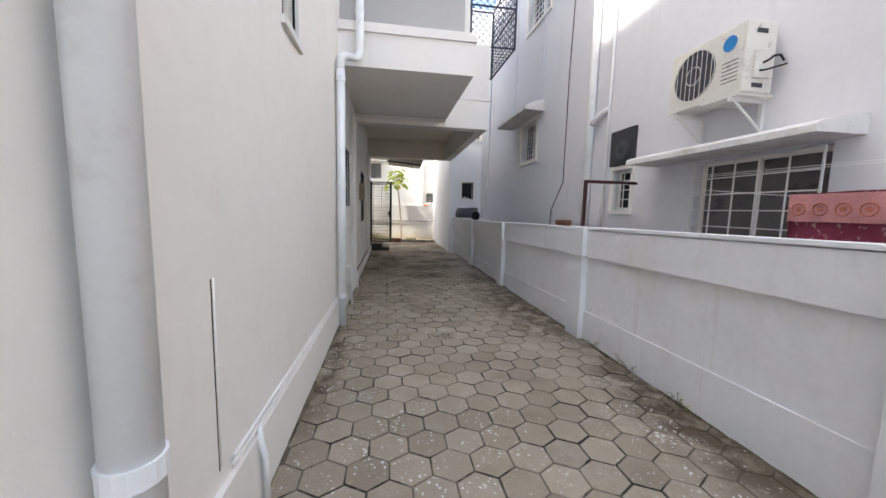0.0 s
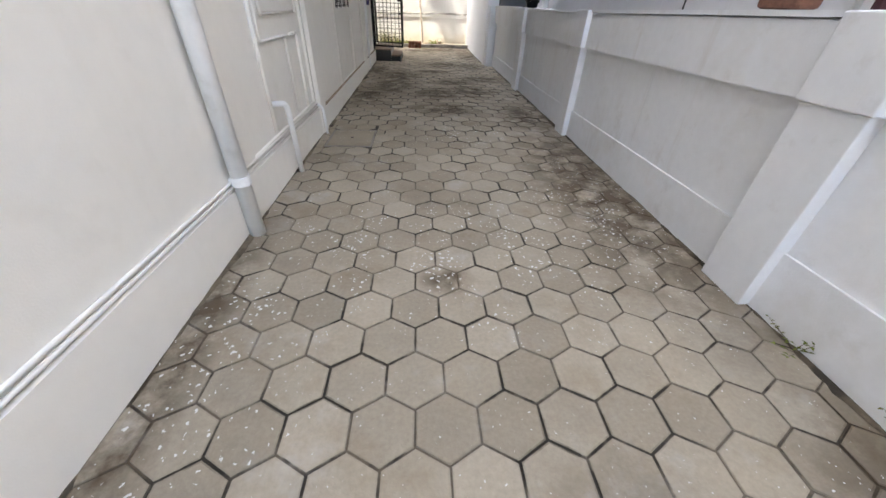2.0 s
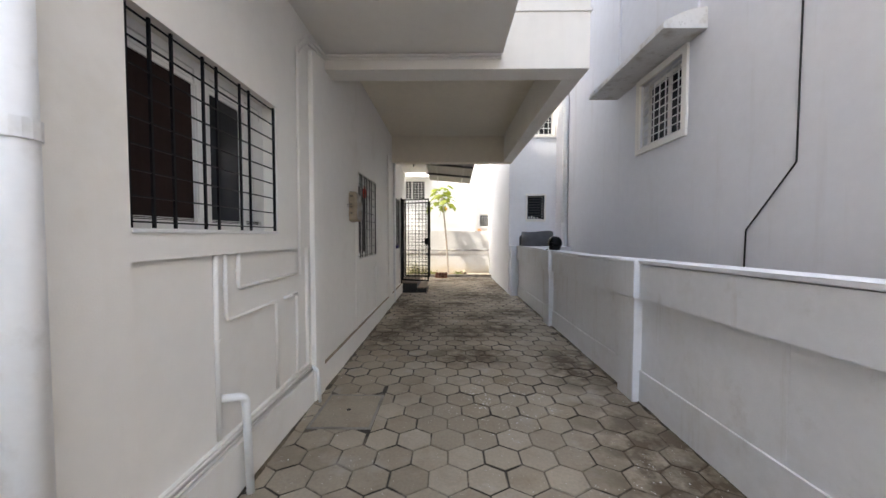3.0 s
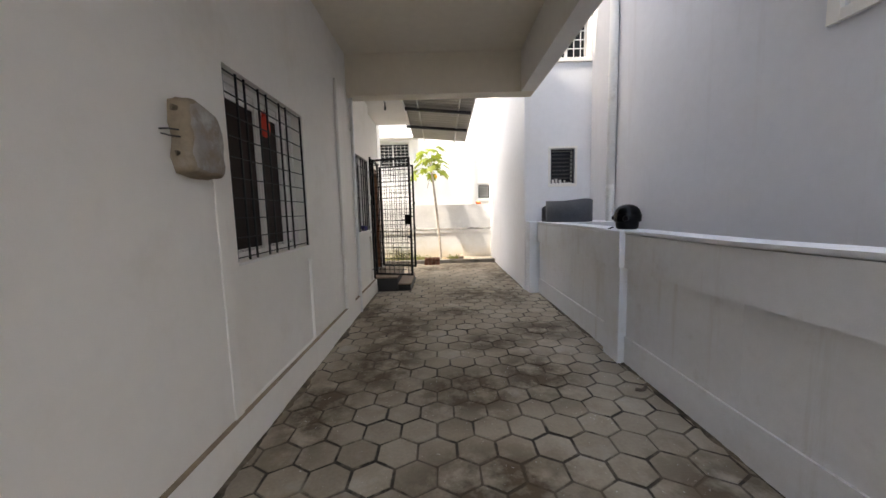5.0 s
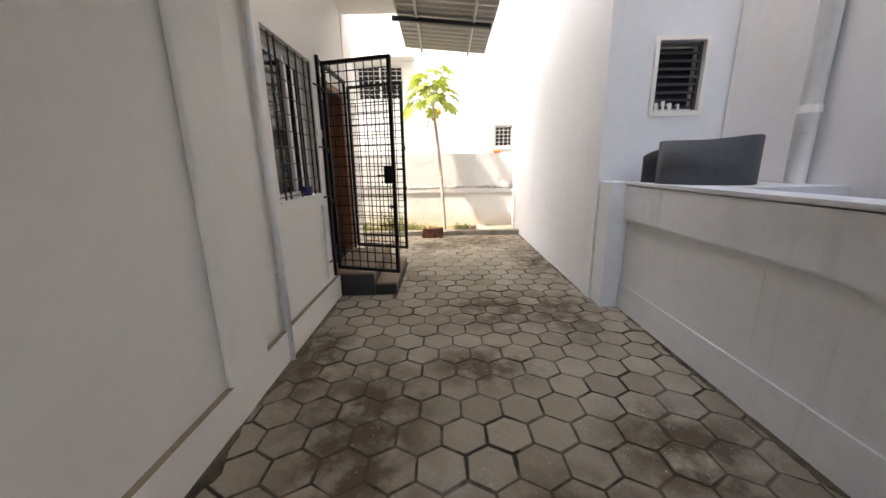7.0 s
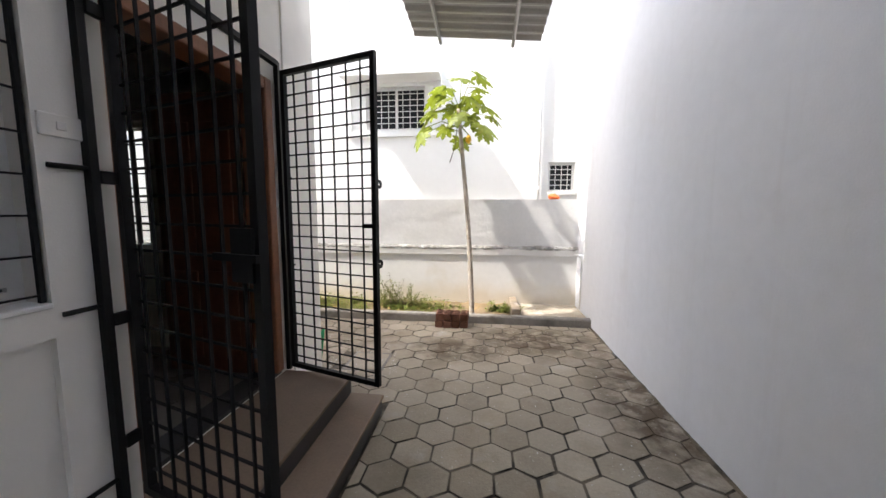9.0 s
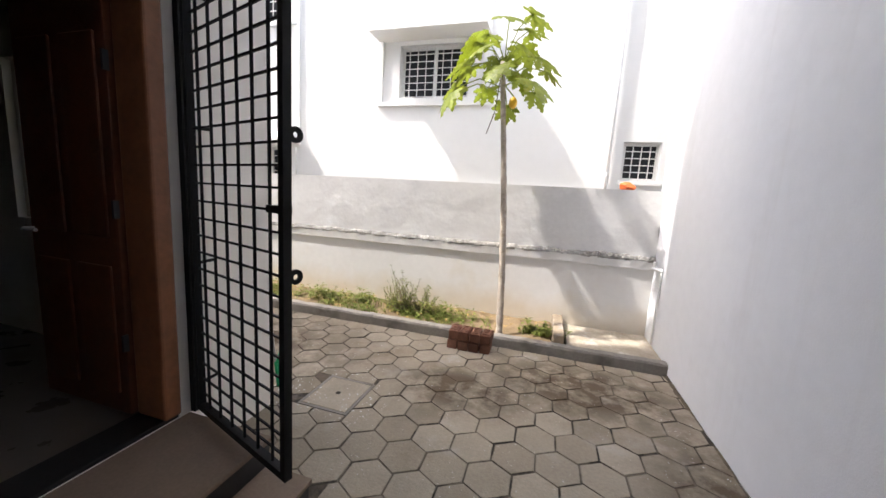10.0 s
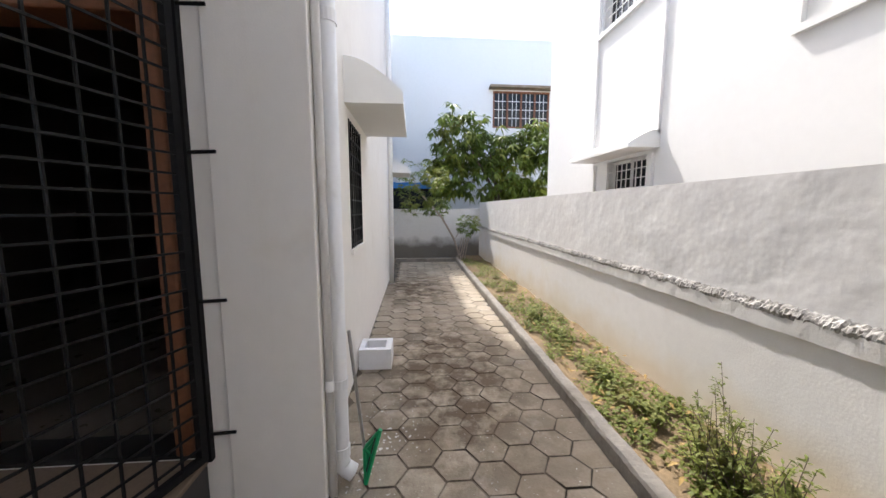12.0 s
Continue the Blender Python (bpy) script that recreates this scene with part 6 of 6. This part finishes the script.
part("handle", tube(bmesh.new(), WC, (-0.945, 15.566, 0.93), 0.010, seg=10), tin, br, "grey metal handle")
wb = thing("stone_trough", (-2.52, 15.520, 0), "small white stone block with a square hollow", "trough")
bm = bmesh.new()
for a in ((-2.72, -2.40, 15.375, 15.430), (-2.72, -2.40, 15.640, 15.700), (-2.72, -2.66, 15.430, 15.640), (-2.46, -2.40, 15.430, 15.640)):
    box(bm, *a, 0.0, 0.21)
box(bm, -2.66, -2.46, 15.430, 15.640, 0.0, 0.08)
part("block", bm, paint_fence, wb)


def cover(name, x0, x1, y0, y1, label):
    c = thing(name, ((x0 + x1) / 2, (y0 + y1) / 2, 0), label, "drain cover")
    part("frame", box(box(box(a_box(x0 - 0.025, x1 + 0.025, y0 - 0.025, y0 - 0.003, -0.03, 0.003), x0 - 0.025, x1 + 0.025, y1 + 0.003, y1 + 0.025, -0.03, 0.003), x0 - 0.025, x0 - 0.003, y0 - 0.003, y1 + 0.003, -0.03, 0.003), x1 + 0.003, x1 + 0.025, y0 - 0.003, y1 + 0.003, -0.03, 0.003), concrete, c)
    lid = part("lid", a_box(x0, x1, y0, y1, -0.03, 0.005, 0.004), paver_mat, c, "pale cement lid")
    part("lifting_hole", tube(bmesh.new(), ((x0 + x1) / 2, (y0 + y1) / 2, 0.0), ((x0 + x1) / 2, (y0 + y1) / 2, 0.0065), 0.02, seg=14), joint_dirt, lid)


concrete_pale = material("pale_cement", (0.37, 0.345, 0.31), 0.9, vary=0.1, scale=5, fine=45, bump=0.35, stains=[((0.6, 0.59, 0.56), 14, 0.60, 0.66, 0.6), ((0.18, 0.16, 0.13), 3, 0.52, 0.7, 0.4)])
cover("drain_cover", -0.59, -0.22, 15.54, 15.94, "square cement drain cover speckled with white paint")
cover("drain_cover", -0.52, -0.02, 6.50, 7.08, "square cement drain cover set in the paving")

def dry_tuft(x, y, seed):
    rr = random.Random(seed)
    t = thing("dry_weed", (x, y, 0), "small dry weed growing at the compound wall foot", "weed")
    sm, lm = bmesh.new(), bmesh.new()
    for k in range(9):
        tip = Vector((x - abs(rr.gauss(0, 0.05)), y + rr.gauss(0, 0.09), rr.uniform(0.03, 0.11)))
        tube(sm, (x, y + rr.uniform(-0.02, 0.02), 0.0), tip, 0.0025, 0.001, 5)
        for j in range(4):
            d = Vector((rr.gauss(0, 1), rr.gauss(0, 1), rr.uniform(0, 0.6))).normalized()
            leaf_blade(lm, tip * (0.7 + 0.1 * j) + Vector((x, y, 0)) * (0.3 - 0.1 * j), d, Vector((0, 0, 1)), 0.03, 0.006)
    part("stalk", sm, dark_bark, t)
    part("foliage", lm, weed_green, t)


dry_tuft(2.530, 2.86, 1)
dry_tuft(2.530, 3.45, 2)
dry_tuft(2.535, 2.2, 3)
# A small dark twig, bent along five points.
twig = thing("fallen_pod", (2.43, 9.35, 0), "curled dark twig lying on the paving", "seed pod")
part("pod", pipe(bmesh.new(), [(2.36, 9.33, 0.018), (2.385, 9.31, 0.020), (2.42, 9.315, 0.018), (2.45, 9.335, 0.022), (2.47, 9.37, 0.03)], 0.014, 8), dark_bark, twig, smooth=True)

# ---- dirt settled along the wall feet ----
def dirt_strip(x, side, y0, y1, width, seed):
    bm, rr = bmesh.new(), random.Random(seed)
    prev = None
    n = int((y1 - y0) / 0.05)
    for k in range(n + 1):
        y = y0 + (y1 - y0) * k / n
        wd = max(0.002, width * (0.45 + 1.5 * noise.noise((y * 1.7, seed, 0.2)) + rr.uniform(-0.25, 0.25)))
        cur = [bm.verts.new((x, y, 0.001 + min(0.012, 0.5 * wd))), bm.verts.new((x + side * wd * 0.6, y, min(0.008, 0.3 * wd))), bm.verts.new((x + side * wd, y, 0.0015))]
        if prev:
            for q in (0, 1):
                bm.faces.new([prev[q], cur[q], cur[q + 1], prev[q + 1]])
        prev = cur
    return bm


bm = dirt_strip(-0.645, 1, 7.2, 13.48, 0.07, 1)
solid("dirt", bm, settled, "dark settled dirt along the plinth foot", "dirt", "stuff", smooth=True)
solid("dirt", dirt_strip(-0.655, 1, -2.0, 6.9, 0.03, 2), settled, "thin settled dirt along the plinth foot", "dirt", "stuff", smooth=True)
solid("dirt", dirt_strip(TALL_X - 0.001, -1, 13.5, 17.19, 0.035, 3), settled, "dark dirt in the joint below the tall wall", "dirt", "stuff", smooth=True)
solid("dirt", dirt_strip(2.541, -1, 0.5, 13.2, 0.04, 4), settled, "dark dirt along the compound wall foot", "dirt", "stuff", smooth=True)

# ---- hexagonal paving ----
HEX_W, HEX_R = 0.267, 0.2298
OUT = HEX_R / 1.5
rnd = random.Random(33)
ZONES = [(-0.654, 2.54, -4.0, 13.5), (-0.79, 2.34, 13.5, 15.45), (-9.57, 2.335, 15.45, KERB_Y - 0.004)]
KEEPOUT = [(-0.80, 0.046, 13.5, 14.85), (-0.62, -0.19, 15.51, 15.97), (-0.55, 0.01, 6.47, 7.11)]


def clip(poly, axis, limit, keep_less):
    out = []
    for a, b in zip(poly, poly[1:] + poly[:1]):
        ia, ib = (a[axis] <= limit) == keep_less, (b[axis] <= limit) == keep_less
        if ia:
            out.append(a)
        if ia != ib:
            t = (limit - a[axis]) / (b[axis] - a[axis])
            out.append(tuple(a[k] + t * (b[k] - a[k]) for k in (0, 1)))
    return out


def hexagon(cx_, cy_, g):
    w, o = HEX_W / 2 - g, OUT - g * 1.1
    return [(cx_ + w, cy_ - o / 2), (cx_ + w, cy_ + o / 2), (cx_, cy_ + o), (cx_ - w, cy_ + o / 2), (cx_ - w, cy_ - o / 2), (cx_, cy_ - o)]


def paver_verts(poly, c, tilt=(0, 0), dz=0.0, wear=0.006):
    """Rings of a paver: foot, shoulder and a slightly smaller worn top."""
    rings = []
    for s, z in ((1.0, -0.03), (1.0, -wear), (0.985 - wear, 0.0), (0.935 - wear, 0.0006)):
        rings.append([(c[0] + (x - c[0]) * s, c[1] + (y - c[1]) * s, z + dz + (tilt[0] * (x - c[0]) + tilt[1] * (y - c[1]) if z > -0.02 else 0)) for x, y in poly])
    return rings


def paver_faces(n, off):
    f = []
    for r in (0, 1, 2):
        for k in range(n):
            f.append((off + r * n + k, off + r * n + (k + 1) % n, off + (r + 1) * n + (k + 1) % n, off + (r + 1) * n + k))
    f.append(tuple(off + 3 * n + k for k in range(n)))
    return f


shared = bpy.data.meshes.new("paver")
hexv = paver_verts(hexagon(0, 0, 0.0022), (0, 0), wear=0.012)
shared.from_pydata([p for r in hexv for p in r], [], paver_faces(6, 0))
shared.materials.append(paver_mat)
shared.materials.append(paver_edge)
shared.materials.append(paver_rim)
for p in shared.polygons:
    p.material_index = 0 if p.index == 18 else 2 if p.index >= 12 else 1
paving = thing("paving", (0, 0, 0), "grey hexagonal concrete paving stained with dirt and paint", "paving", "", "structure")
verts, faces, tops, rims, singles = [], [], set(), set(), 0
for rix in range(-34, 64):
    row_y = HEX_R * rix
    for cix in range(-40, 12):
        cx_ = 0.022 + HEX_W * cix + (HEX_W / 2 if rix % 2 else 0) - 0.0105 * row_y - 0.021 * max(0.0, row_y - 7.8)
        cy_ = 3.344 + row_y + 0.0125 * cx_
        zone = next((z for z in ZONES if z[0] - 0.12 < cx_ < z[1] + 0.12 and z[2] - 0.01 <= cy_ < z[3] + (0.12 if z[3] > 17 else -0.01) + 0.0101), None)
        if zone is None:
            continue
        poly = hexagon(cx_, cy_, 0.0052 if 6.8 < cy_ < 13.5 else 0.0034)
        if cy_ - OUT < 15.365 <= cy_ + OUT and cx_ < -0.8:
            poly = clip(poly, 1, 15.365, False)
        poly = clip(clip(clip(poly, 0, zone[0], False), 0, zone[1], True), 1, KERB_Y - 0.004, True)
        for k0, k1, k2, k3 in KEEPOUT:
            if poly and k0 < cx_ < k1 and k2 < cy_ < k3:
                near = min((cx_ - k0, 0, k0, True), (k1 - cx_, 0, k1, False), (cy_ - k2, 1, k2, True), (k3 - cy_, 1, k3, False))
                poly = clip(poly, *near[1:])
            elif poly:
                xs, ys = [p[0] for p in poly], [p[1] for p in poly]
                if max(xs) > k0 and min(xs) < k1 and max(ys) > k2 and min(ys) < k3:
                    if cx_ >= k1:
                        poly = clip(poly, 0, k1, False)
                    elif cx_ <= k0:
                        poly = clip(poly, 0, k0, True)
                    elif cy_ >= k3:
                        poly = clip(poly, 1, k3, False)
                    elif cy_ <= k2:
                        poly = clip(poly, 1, k2, True)
        if len(poly) < 3:
            continue
        area = abs(sum(a[0] * b[1] - b[0] * a[1] for a, b in zip(poly, poly[1:] + poly[:1]))) / 2
        if area < 0.004:
            continue
        tilt, dz = (rnd.gauss(0, 0.008), rnd.gauss(0, 0.008)), rnd.uniform(-0.003, 0.002)
        if area > 0.0545 and 8.3 < cy_ < 14.4 and singles < 300:
            ob = new("paver", shared)
            ob.parent = paving
            ob.matrix_basis = Matrix.Translation((cx_ + rnd.gauss(0, 0.0015), cy_ + rnd.gauss(0, 0.0015), dz)) @ Euler((tilt[1], -tilt[0], rnd.gauss(0, 0.009))).to_matrix().to_4x4() @ Matrix.Scale(rnd.uniform(0.962, 0.990), 4)
            singles += 1
        else:
            c = (sum(p[0] for p in poly) / len(poly), sum(p[1] for p in poly) / len(poly))
            rr = paver_verts(poly, c, tilt, dz, 0.012 if 6.8 < cy_ < 13.5 else 0.006)
            faces += paver_faces(len(poly), len(verts))
            tops.add(len(faces) - 1)
            rims.update(range(len(faces) - 1 - len(poly), len(faces) - 1))
            verts += [p for r in rr for p in r]
rest = bpy.data.meshes.new("pavers_joined")
rest.from_pydata(verts, [], faces)
rest.materials.append(paver_mat)
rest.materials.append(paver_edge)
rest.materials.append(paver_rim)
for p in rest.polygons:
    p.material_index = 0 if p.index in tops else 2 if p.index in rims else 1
ob = new("pavers_joined", rest)
ob.parent = paving
tagged(ob, kind="stuff")
